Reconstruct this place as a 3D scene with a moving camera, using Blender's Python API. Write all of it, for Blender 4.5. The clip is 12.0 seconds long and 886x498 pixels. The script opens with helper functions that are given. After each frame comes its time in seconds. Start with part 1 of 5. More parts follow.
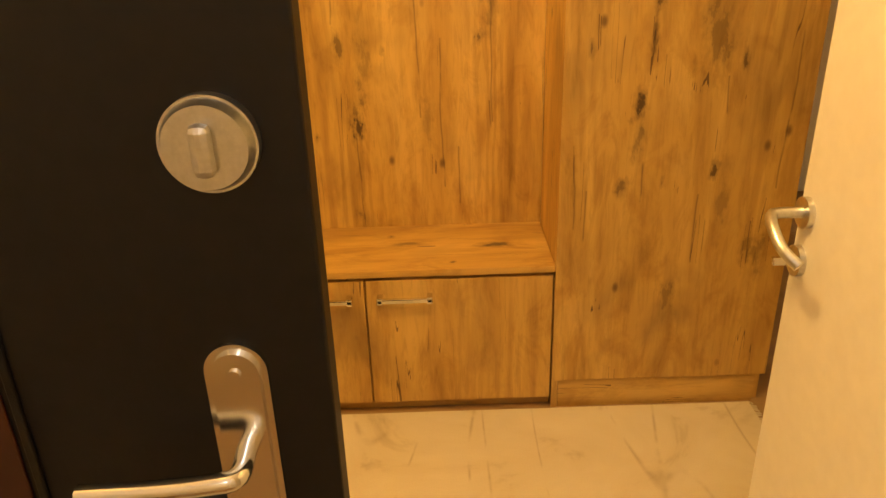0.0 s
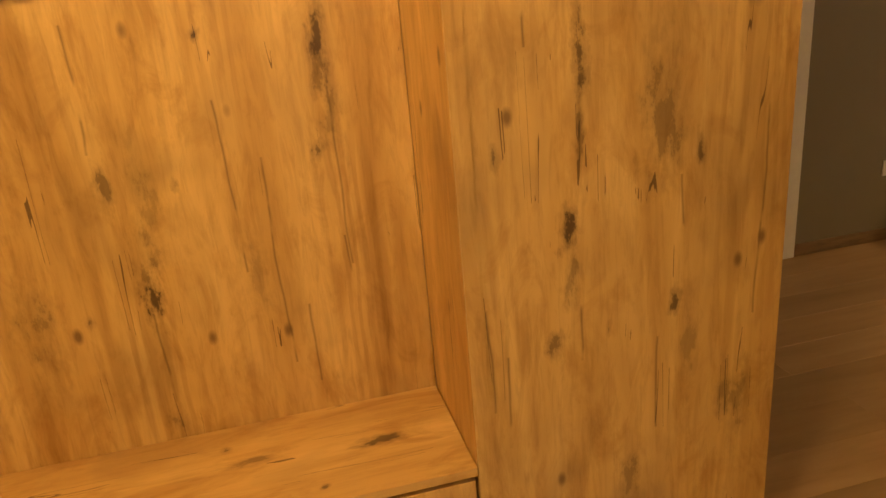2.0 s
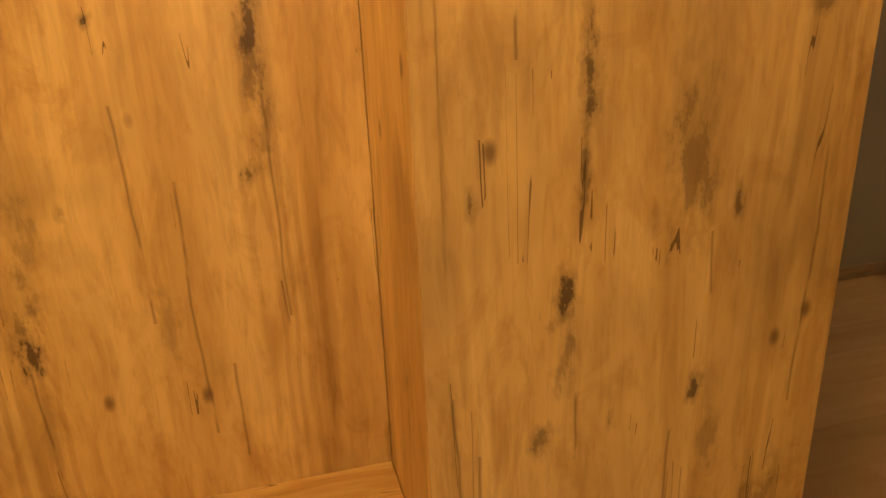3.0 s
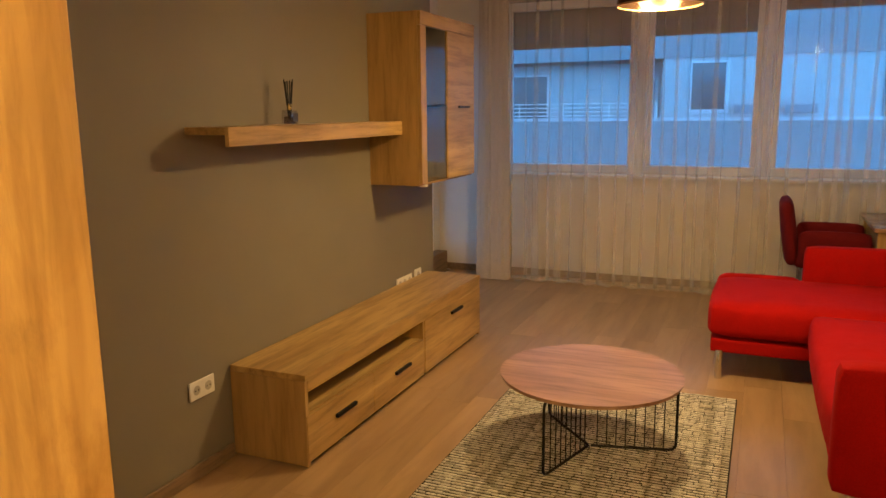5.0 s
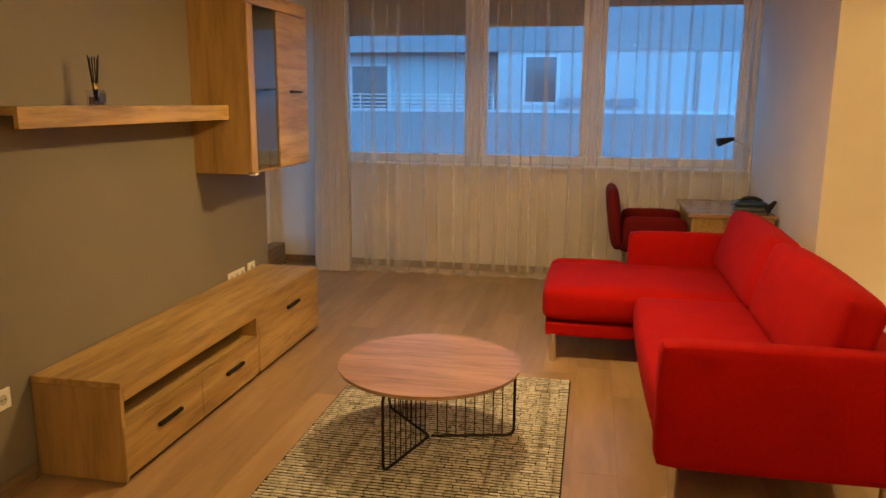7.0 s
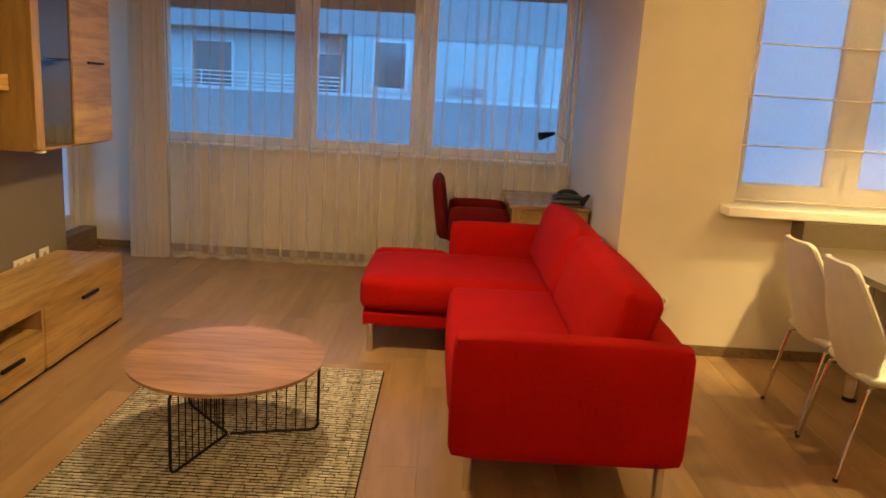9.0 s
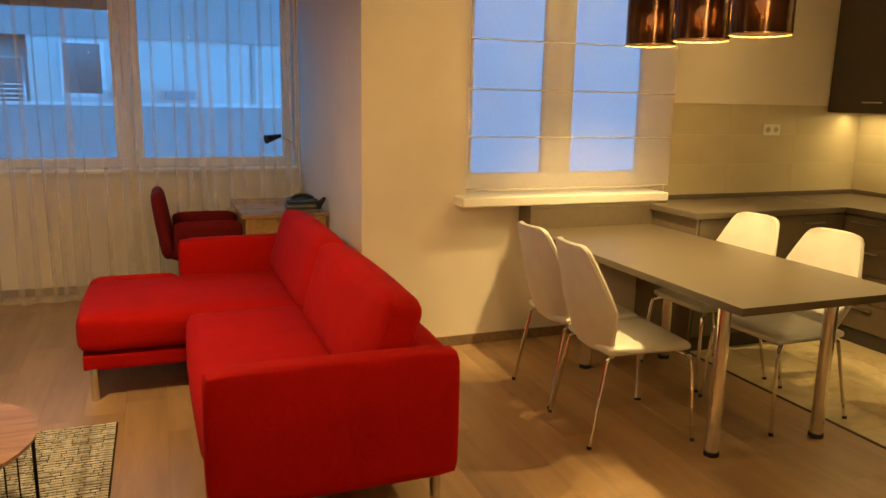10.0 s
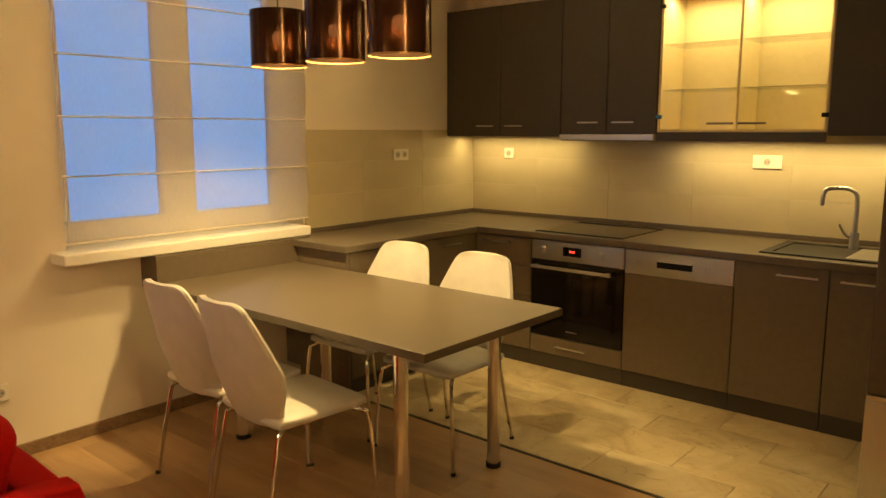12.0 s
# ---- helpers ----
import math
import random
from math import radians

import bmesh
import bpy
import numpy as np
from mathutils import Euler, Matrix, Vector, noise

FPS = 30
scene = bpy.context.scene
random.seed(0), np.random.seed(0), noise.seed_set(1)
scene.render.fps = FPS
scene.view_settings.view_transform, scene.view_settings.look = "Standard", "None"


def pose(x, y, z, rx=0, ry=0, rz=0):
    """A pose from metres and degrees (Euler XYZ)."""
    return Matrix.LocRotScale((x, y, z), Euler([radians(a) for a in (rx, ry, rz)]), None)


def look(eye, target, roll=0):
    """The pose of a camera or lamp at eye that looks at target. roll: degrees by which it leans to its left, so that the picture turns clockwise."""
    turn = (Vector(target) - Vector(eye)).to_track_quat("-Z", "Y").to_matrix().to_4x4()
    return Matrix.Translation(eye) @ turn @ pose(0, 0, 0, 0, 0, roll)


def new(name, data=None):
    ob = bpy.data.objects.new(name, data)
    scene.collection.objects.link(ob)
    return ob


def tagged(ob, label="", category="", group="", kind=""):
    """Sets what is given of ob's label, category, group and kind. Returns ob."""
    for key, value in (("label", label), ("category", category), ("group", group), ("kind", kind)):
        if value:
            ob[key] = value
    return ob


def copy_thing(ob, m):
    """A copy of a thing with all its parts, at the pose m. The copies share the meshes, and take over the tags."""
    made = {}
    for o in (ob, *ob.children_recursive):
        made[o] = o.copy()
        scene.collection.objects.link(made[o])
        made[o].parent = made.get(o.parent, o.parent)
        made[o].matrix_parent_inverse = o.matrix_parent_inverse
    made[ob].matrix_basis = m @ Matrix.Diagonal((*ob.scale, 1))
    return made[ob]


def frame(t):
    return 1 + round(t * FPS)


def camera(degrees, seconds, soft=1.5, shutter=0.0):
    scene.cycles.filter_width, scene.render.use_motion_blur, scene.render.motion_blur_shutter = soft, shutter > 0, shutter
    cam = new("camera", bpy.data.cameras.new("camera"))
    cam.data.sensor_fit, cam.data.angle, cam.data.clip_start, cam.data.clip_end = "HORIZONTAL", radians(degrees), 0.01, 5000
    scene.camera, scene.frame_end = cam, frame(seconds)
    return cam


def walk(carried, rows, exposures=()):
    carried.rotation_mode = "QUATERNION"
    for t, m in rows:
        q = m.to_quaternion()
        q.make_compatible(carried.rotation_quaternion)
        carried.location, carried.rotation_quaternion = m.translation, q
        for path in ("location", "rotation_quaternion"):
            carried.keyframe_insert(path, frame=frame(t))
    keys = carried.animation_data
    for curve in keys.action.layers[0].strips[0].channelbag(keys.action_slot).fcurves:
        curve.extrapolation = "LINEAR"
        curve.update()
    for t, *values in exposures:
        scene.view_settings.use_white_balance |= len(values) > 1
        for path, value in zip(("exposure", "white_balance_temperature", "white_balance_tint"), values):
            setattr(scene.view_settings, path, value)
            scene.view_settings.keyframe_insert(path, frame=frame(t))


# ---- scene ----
cam = camera(61.3, 12.0)
PATH = [
    (0, (0.197, 0.173, 1.515), (0.201, 1.993, 0.686), -1.8),
    (0.5, (0.222, 0.366, 1.537), (0.351, 2.231, 0.827), -3.2),
    (1, (0.202, 0.597, 1.544), (0.594, 2.442, 0.878), -4.6),
    (1.5, (0.203, 0.762, 1.519), (0.704, 2.577, 0.842), -5.2),
    (2, (0.224, 0.949, 1.479), (0.64, 2.781, 0.792), -5.1),
    (2.5, (0.263, 1.145, 1.491), (0.639, 2.977, 0.781), -3.9),
    (2.7, (0.283, 1.193, 1.477), (0.663, 3.026, 0.774), -3.4),
    (4.3, (0.756, 1.712, 1.455), (2.144, 2.991, 0.792), 1.8),
    (4.5, (0.801, 1.726, 1.47), (2.329, 2.877, 0.884), 1.1),
    (5, (0.897, 1.816, 1.529), (2.705, 2.591, 1.168), -0.6),
    (5.5, (0.909, 1.855, 1.535), (2.815, 2.392, 1.253), -1.6),
    (6, (0.909, 1.833, 1.541), (2.85, 2.227, 1.263), -1.3),
    (6.5, (0.961, 1.832, 1.514), (2.904, 2.175, 1.184), -1.2),
    (6.7, (0.985, 1.825, 1.504), (2.919, 2.183, 1.144), -0.7),
    (8.3, (1.077, 1.681, 1.532), (2.995, 2.076, 1.123), 3.4),
    (8.5, (1.079, 1.652, 1.533), (3.016, 1.945, 1.13), 3.6),
    (9, (1.112, 1.604, 1.521), (3.069, 1.596, 1.108), 3.4),
    (9.5, (1.177, 1.578, 1.526), (3.105, 1.246, 1.113), 2.4),
    (10, (1.336, 1.623, 1.534), (3.169, 0.924, 1.142), 1.1),
    (10.5, (1.415, 1.583, 1.526), (3.132, 0.627, 1.15), 0.0),
    (11, (1.561, 1.472, 1.517), (3.152, 0.308, 1.176), 0.5),
    (11.5, (1.704, 1.394, 1.531), (3.158, 0.057, 1.219), 1.0),
    (12, (1.858, 1.415, 1.531), (3.137, -0.091, 1.22), 0.0),
]
EXPOSURES = [(0, -0.42, 7900, 10), (0.5, -0.52, 7200, 10), (1.0, -0.90, 6500, 10), (1.5, -0.85, 6450, 10), (2.0, -0.54, 6400, 10), (2.7, -0.58, 6350, 10), (4.3, 0.20, 6000, 10), (5.0, 0.32, 6350, 10), (6.5, 0.34, 6500, 10), (9.0, 0.26, 6450, 10), (10.5, 0.08, 6500, 10), (12, -0.02, 6400, 10)]
walk(cam, [(t, look(eye, target, roll)) for t, eye, target, roll in PATH], EXPOSURES)

# ---- world, sun, large lights ----
world = bpy.data.worlds.new("dusk_sky")
scene.world = world
world.use_nodes = True
wn = world.node_tree.nodes
wl = world.node_tree.links
sky = wn.new("ShaderNodeTexSky")
sky.sky_type = 'NISHITA'
sky.sun_disc = False
sky.sun_elevation = radians(7)
sky.sun_rotation = radians(250)
grey = wn.new("ShaderNodeRGBToBW")
wl.new(sky.outputs[0], grey.inputs[0])
tint = wn.new("ShaderNodeMixRGB")
tint.blend_type = 'MULTIPLY'
tint.inputs[0].default_value = 1.0
tint.inputs[2].default_value = (0.49, 2.25, 5.2, 1)
wl.new(grey.outputs[0], tint.inputs[1])
wl.new(tint.outputs[0], wn["Background"].inputs[0])
wn["Background"].inputs[1].default_value = 0.15

WARM = (1.0, 0.67, 0.27)
AMBER = (1.0, 0.63, 0.22)
YELLOW = (1.0, 0.69, 0.255)


def point_lamp(name, place, watts, colour=WARM, radius=0.045):
    data = bpy.data.lights.new(name, 'POINT')
    data.energy, data.color, data.shadow_soft_size = watts, colour, radius
    ob = new(name, data)
    ob.location = place
    return ob


def area_lamp(name, m, sx, sy, watts, colour):
    data = bpy.data.lights.new(name, 'AREA')
    data.shape, data.size, data.size_y = 'RECTANGLE', sx, sy
    data.energy, data.color = watts, colour
    ob = new(name, data)
    ob.matrix_world = m
    return ob


LIVING_LAMP = (4.58, 2.30, 2.07)
KITCHEN_LAMPS = [(4.90, -0.93), (4.49, -0.93), (4.09, -0.93)]
point_lamp("living_bulb", LIVING_LAMP, 90, WARM, 0.10)
for kx, ky in KITCHEN_LAMPS:
    point_lamp("kitchen_bulb", (kx, ky, 1.98), 62, YELLOW, 0.035)
# unseen ceiling lamp, inferred from the amber hall; place and power tuned
point_lamp("unseen_hall_bulb", (-0.15, 1.08, 2.52), 96, AMBER, 0.09)
area_lamp("counter_strip", pose(5.06, -3.16, 1.486), 0.9, 0.03, 4.2, YELLOW)
area_lamp("counter_strip", pose(3.10, -3.16, 1.462), 1.4, 0.03, 7, YELLOW)
# added unseen lamp, assumed by the entrance to keep the door metal neutral
point_lamp("unseen_stairwell_bulb", (0.1, -0.75, 2.4), 11, (0.84, 0.90, 1.0), 0.08)
area_lamp("display_strip", pose(3.40, -3.10, 2.33), 0.85, 0.05, 7.5, (1.0, 0.78, 0.34))

# ---- materials ----


def material(name, rough=0.5, metal=0.0):
    m = bpy.data.materials.new(name)
    m.use_nodes = True
    b = m.node_tree.nodes["Principled BSDF"]
    b.inputs["Roughness"].default_value = rough
    b.inputs["Metallic"].default_value = metal
    return m, m.node_tree.nodes, m.node_tree.links, b


def coords(n, l, scale=(1, 1, 1), kind="Object", rot=(0, 0, 0)):
    tc = n.new("ShaderNodeTexCoord")
    mp = n.new("ShaderNodeMapping")
    mp.inputs["Scale"].default_value = scale
    mp.inputs["Rotation"].default_value = [radians(a) for a in rot]
    l.new(tc.outputs[kind], mp.inputs[0])
    return mp.outputs[0]


def noise_tex(n, l, vec, scale, detail=4, rough=0.55, distort=0.0):
    t = n.new("ShaderNodeTexNoise")
    t.inputs["Scale"].default_value = scale
    t.inputs["Detail"].default_value = detail
    t.inputs["Roughness"].default_value = rough
    t.inputs["Distortion"].default_value = distort
    l.new(vec, t.inputs["Vector"])
    return t.outputs["Fac"]


def ramp(n, l, fac, stops):
    r = n.new("ShaderNodeValToRGB")
    while len(r.color_ramp.elements) < len(stops):
        r.color_ramp.elements.new(0.5)
    for e, (p, c) in zip(r.color_ramp.elements, stops):
        e.position, e.color = p, (*c, 1)
    l.new(fac, r.inputs[0])
    return r.outputs[0]


def mix(n, l, a, b, fac, mode='MIX'):
    x = n.new("ShaderNodeMixRGB")
    x.blend_type = mode
    for sock, v in ((0, fac), (1, a), (2, b)):
        if isinstance(v, (int, float)):
            x.inputs[sock].default_value = v
        elif isinstance(v, tuple):
            x.inputs[sock].default_value = (*v, 1)
        else:
            l.new(v, x.inputs[sock])
    return x.outputs[0]


def bump(n, l, b, height, strength, distance=0.002):
    k = n.new("ShaderNodeBump")
    k.inputs["Strength"].default_value = strength
    k.inputs["Distance"].default_value = distance
    l.new(height, k.inputs["Height"])
    l.new(k.outputs[0], b.inputs["Normal"])


def math_node(n, l, op, a, b=None):
    x = n.new("ShaderNodeMath")
    x.operation = op
    for i, v in enumerate((a, b)):
        if v is None:
            continue
        if isinstance(v, (int, float)):
            x.inputs[i].default_value = v
        else:
            l.new(v, x.inputs[i])
    return x.outputs[0]


def paint(name, colour, rough=0.6, grain=220, strength=0.12, spread=0.06):
    """Rolled wall paint: a fine orange-peel relief and a faint blotchiness."""
    m, n, l, b = material(name, rough)
    v = coords(n, l)
    big = noise_tex(n, l, v, 1.3, 3)
    lo = tuple(c * (1 - spread) for c in colour)
    hi = tuple(min(1, c * (1 + spread)) for c in colour)
    l.new(ramp(n, l, big, [(0.3, lo), (0.7, hi)]), b.inputs["Base Color"])
    bump(n, l, b, noise_tex(n, l, v, grain, 2), strength, 0.001)
    return m


def plain(name, colour, rough=0.5, metal=0.0, wear=0.08, scale=30, strength=0.0):
    """A manufactured surface with slight unevenness in colour and gloss."""
    m, n, l, b = material(name, rough, metal)
    v = coords(n, l)
    f = noise_tex(n, l, v, scale, 4)
    lo = tuple(c * (1 - wear) for c in colour)
    hi = tuple(min(1, c * (1 + wear)) for c in colour)
    l.new(ramp(n, l, f, [(0.3, lo), (0.7, hi)]), b.inputs["Base Color"])
    if strength:
        bump(n, l, b, noise_tex(n, l, v, scale * 12, 2), strength, 0.001)
    return m


def brushed(name, colour, rough=0.28, stretch=(3, 3, 300)):
    m, n, l, b = material(name, rough, 1.0)
    f = noise_tex(n, l, coords(n, l, stretch), 4, 3)
    l.new(ramp(n, l, f, [(0.3, tuple(c * 0.85 for c in colour)), (0.7, colour)]), b.inputs["Base Color"])
    return m


def oak(name, light, dark, stretch, rough=0.45, ring=6.0, per_piece=0.0, contrast=1.0, gloss_bump=0.15):
    """Straight-grained wood; stretch is the density of the pattern along x, y and z."""
    m, n, l, b = material(name, rough)
    v = coords(n, l, stretch)
    if per_piece:
        info = n.new("ShaderNodeObjectInfo")
        add = n.new("ShaderNodeVectorMath")
        add.operation = 'MULTIPLY_ADD'
        add.inputs[1].default_value = (37, 23, 41)
        l.new(info.outputs["Random"], add.inputs[0])
        l.new(v, add.inputs[2])
        v = add.outputs[0]
    broad = noise_tex(n, l, v, 1.0, 3, 0.5, 0.6)
    fine = noise_tex(n, l, v, ring, 6, 0.65, 0.4)
    base = ramp(n, l, broad, [(0.28, dark), (0.5, tuple((a + c) / 2 for a, c in zip(light, dark))), (0.72, light)])
    lines = ramp(n, l, fine, [(0.35, (1 - 0.45 * contrast,) * 3), (0.55, (1, 1, 1))])
    col = mix(n, l, base, lines, 0.8, 'MULTIPLY')
    if per_piece:
        tone = ramp(n, l, info.outputs["Random"], [(0.0, (1 - per_piece,) * 3), (1.0, (1.0, 1.0, 1.0))])
        col = mix(n, l, col, tone, 1.0, 'MULTIPLY')
    l.new(col, b.inputs["Base Color"])
    bump(n, l, b, fine, gloss_bump, 0.001)
    return m


def rustic(name, knots=(), flat=False, cracks=()):
    """Rustic oak decor: honey wood, dark drying cracks, smoky blotches, and knots and cracks at given places."""
    m, n, l, b = material(name, 0.42)
    stretch = (9, 9, 1.0) if not flat else (1.0, 9, 9)
    v = coords(n, l, stretch)
    o = coords(n, l)
    broad = noise_tex(n, l, v, 0.9, 4, 0.55, 0.8)
    fine = noise_tex(n, l, v, 7, 6, 0.7, 0.6)
    base = ramp(n, l, broad, [(0.25, (0.42, 0.235, 0.070)), (0.48, (0.58, 0.36, 0.120)), (0.72, (0.74, 0.50, 0.19))])
    lines = ramp(n, l, fine, [(0.32, (0.62, 0.56, 0.5)), (0.52, (1, 1, 1))])
    col = mix(n, l, base, lines, 0.35 if flat else 0.5, 'MULTIPLY')
    patina = noise_tex(n, l, coords(n, l, (11, 11, 4) if not flat else (4, 11, 11)), 1.0, 6, 0.65, 0.8)
    col = mix(n, l, col, ramp(n, l, patina, [(0.32, (0.66, 0.55, 0.42)), (0.50, (1, 1, 1)), (0.7, (1.0, 1.0, 1.0))]), 0.75, 'MULTIPLY')
    blot = noise_tex(n, l, coords(n, l, (2.6, 2.6, 1.4) if not flat else (1.4, 2.6, 2.6)), 1.7, 3, 0.5, 0.5)
    col = mix(n, l, col, (0.20, 0.115, 0.05), ramp(n, l, blot, [(0.52, (0, 0, 0)), (0.76, (0.6, 0.6, 0.6))]))
    # wavy cathedral figure in places
    wave = n.new("ShaderNodeTexWave")
    wave.bands_direction = 'X' if not flat else 'Y'
    wave.inputs["Scale"].default_value = 9
    wave.inputs["Distortion"].default_value = 16
    wave.inputs["Detail"].default_value = 3
    wave.inputs["Detail Scale"].default_value = 0.7
    l.new(coords(n, l, (1, 1, 0.16) if not flat else (0.16, 1, 1)), wave.inputs["Vector"])
    where = ramp(n, l, noise_tex(n, l, coords(n, l, (4, 4, 1.2) if not flat else (1.2, 4, 4)), 1.0, 2), [(0.45, (0, 0, 0)), (0.66, (0.0 if flat else 0.34,) * 3)])
    col = mix(n, l, col, mix(n, l, col, ramp(n, l, wave.outputs["Fac"], [(0.2, (0.55, 0.45, 0.36)), (0.6, (1, 1, 1))]), 1.0, 'MULTIPLY'), where)
    # thin drying cracks that run with the grain
    crack = noise_tex(n, l, coords(n, l, (14, 14, 0.55) if not flat else (0.55, 14, 14)), 2.0, 2, 0.5, 0.35)
    line = math_node(n, l, 'ABSOLUTE', math_node(n, l, 'SUBTRACT', crack, 0.5))
    gate = noise_tex(n, l, coords(n, l, (5, 5, 1.6) if not flat else (1.6, 5, 5)), 2.2, 2)
    thin = math_node(n, l, 'MULTIPLY', math_node(n, l, 'LESS_THAN', line, 0.006), math_node(n, l, 'GREATER_THAN', gate, 0.60))
    col = mix(n, l, col, (0.07, 0.03, 0.012), math_node(n, l, 'MULTIPLY', thin, 0.8))
    # small pin knots
    vor = n.new("ShaderNodeTexVoronoi")
    vor.inputs["Scale"].default_value = 1.0
    l.new(coords(n, l, (7, 7, 4.0) if not flat else (4, 7, 7)), vor.inputs["Vector"])
    pin = ramp(n, l, vor.outputs["Distance"], [(0.035, (1, 1, 1)), (0.09, (0, 0, 0))])
    col = mix(n, l, col, (0.10, 0.045, 0.02), mix(n, l, (0, 0, 0), pin, 0.75))
    # large knots, smoky patches (x, z, half width, half height, darkness) and long cracks (x, z low, z high, slant)
    if knots or cracks:
        sep = n.new("ShaderNodeSeparateXYZ")
        l.new(o, sep.inputs[0])
        wob = math_node(n, l, 'SUBTRACT', noise_tex(n, l, coords(n, l, (34, 34, 15) if not flat else (12, 34, 34)), 1.0, 6, 0.7), 0.5)
        wander = math_node(n, l, 'SUBTRACT', noise_tex(n, l, coords(n, l, (2, 2, 2.2)), 1.0, 3, 0.5), 0.5)
        broken = ramp(n, l, noise_tex(n, l, coords(n, l, (8, 8, 9)), 1.0, 2), [(0.36, (0, 0, 0)), (0.46, (1, 1, 1))])
        for a, z, w, h, s in knots:
            dx = math_node(n, l, 'DIVIDE', math_node(n, l, 'SUBTRACT', sep.outputs["X"], a), w * 1.1)
            dz = math_node(n, l, 'DIVIDE', math_node(n, l, 'SUBTRACT', sep.outputs["Y" if flat else "Z"], z), h * 1.7)
            d2 = math_node(n, l, 'ADD', math_node(n, l, 'MULTIPLY', dx, dx), math_node(n, l, 'MULTIPLY', dz, dz))
            d = math_node(n, l, 'ADD', math_node(n, l, 'SQRT', d2), math_node(n, l, 'MULTIPLY', wob, 3.4))
            halo = ramp(n, l, d, [(0.22, (s * 0.95,) * 3), (0.42, (s * 0.42,) * 3), (1.15, (0, 0, 0))])
            col = mix(n, l, col, (0.06, 0.030, 0.014), halo)
        for a, z0, z1, k in cracks:
            line = math_node(n, l, 'SUBTRACT', sep.outputs["X"], math_node(n, l, 'MULTIPLY_ADD', sep.outputs["Z"], k))
            line.node.inputs[1].links[0].from_node.inputs[2].default_value = a - k * (z0 + z1) / 2
            line = math_node(n, l, 'ABSOLUTE', math_node(n, l, 'ADD', line, math_node(n, l, 'MULTIPLY', wander, 0.05)))
            span = math_node(n, l, 'ABSOLUTE', math_node(n, l, 'SUBTRACT', sep.outputs["Z"], (z0 + z1) / 2))
            inside = math_node(n, l, 'LESS_THAN', span, (z1 - z0) / 2)
            core = ramp(n, l, line, [(0.0004, (0.55,) * 3), (0.0016, (0, 0, 0))])
            col = mix(n, l, col, (0.05, 0.022, 0.010), mix(n, l, (0, 0, 0), mix(n, l, (0, 0, 0), core, inside), broken))
    l.new(col, b.inputs["Base Color"])
    bump(n, l, b, fine, 0.22, 0.001)
    return m


def fabric(name, colour, weave=900, sheen=0.3):
    m, n, l, b = material(name, 0.9)
    v = coords(n, l)
    f = noise_tex(n, l, v, 160, 3)
    g = noise_tex(n, l, v, 5, 3)
    c1 = ramp(n, l, f, [(0.3, tuple(c * 0.86 for c in colour)), (0.7, tuple(min(1, c * 1.08) for c in colour))])
    c2 = ramp(n, l, g, [(0.3, (0.88,) * 3), (0.7, (1, 1, 1))])
    l.new(mix(n, l, c1, c2, 1.0, 'MULTIPLY'), b.inputs["Base Color"])
    b.inputs["Specular IOR Level"].default_value = 0.15
    b.inputs["Sheen Weight"].default_value = sheen
    b.inputs["Sheen Roughness"].default_value = 0.5
    bump(n, l, b, noise_tex(n, l, v, weave, 2), 0.35, 0.001)
    pull = n.new("ShaderNodeBump")
    pull.inputs["Strength"].default_value = 0.5
    pull.inputs["Distance"].default_value = 0.012
    l.new(noise_tex(n, l, coords(n, l, (1.0, 1.6, 1.3)), 7, 2, 0.45, 0.6), pull.inputs["Height"])
    l.new(pull.outputs[0], b.inputs["Normal"].links[0].from_node.inputs["Normal"])
    return m


def glass(name, tint_colour=(1, 1, 1), rough=0.0, ior=1.45):
    """Thin clear pane: mostly see-through, with a faint reflection."""
    m = bpy.data.materials.new(name)
    m.use_nodes = True
    n, l = m.node_tree.nodes, m.node_tree.links
    n.clear()
    out = n.new("ShaderNodeOutputMaterial")
    tr = n.new("ShaderNodeBsdfTransparent")
    tr.inputs[0].default_value = (*tint_colour, 1)
    gl = n.new("ShaderNodeBsdfGlossy")
    gl.inputs["Roughness"].default_value = rough
    lw = n.new("ShaderNodeLayerWeight")
    lw.inputs[0].default_value = 0.5
    f0 = ((ior - 1) / (ior + 1)) ** 2
    gloss = math_node(n, l, 'ADD', math_node(n, l, 'MULTIPLY', math_node(n, l, 'POWER', lw.outputs["Facing"], 5.0), 1 - f0), f0)
    mx = n.new("ShaderNodeMixShader")
    l.new(gloss, mx.inputs[0])
    l.new(tr.outputs[0], mx.inputs[1])
    l.new(gl.outputs[0], mx.inputs[2])
    l.new(mx.outputs[0], out.inputs[0])
    return m


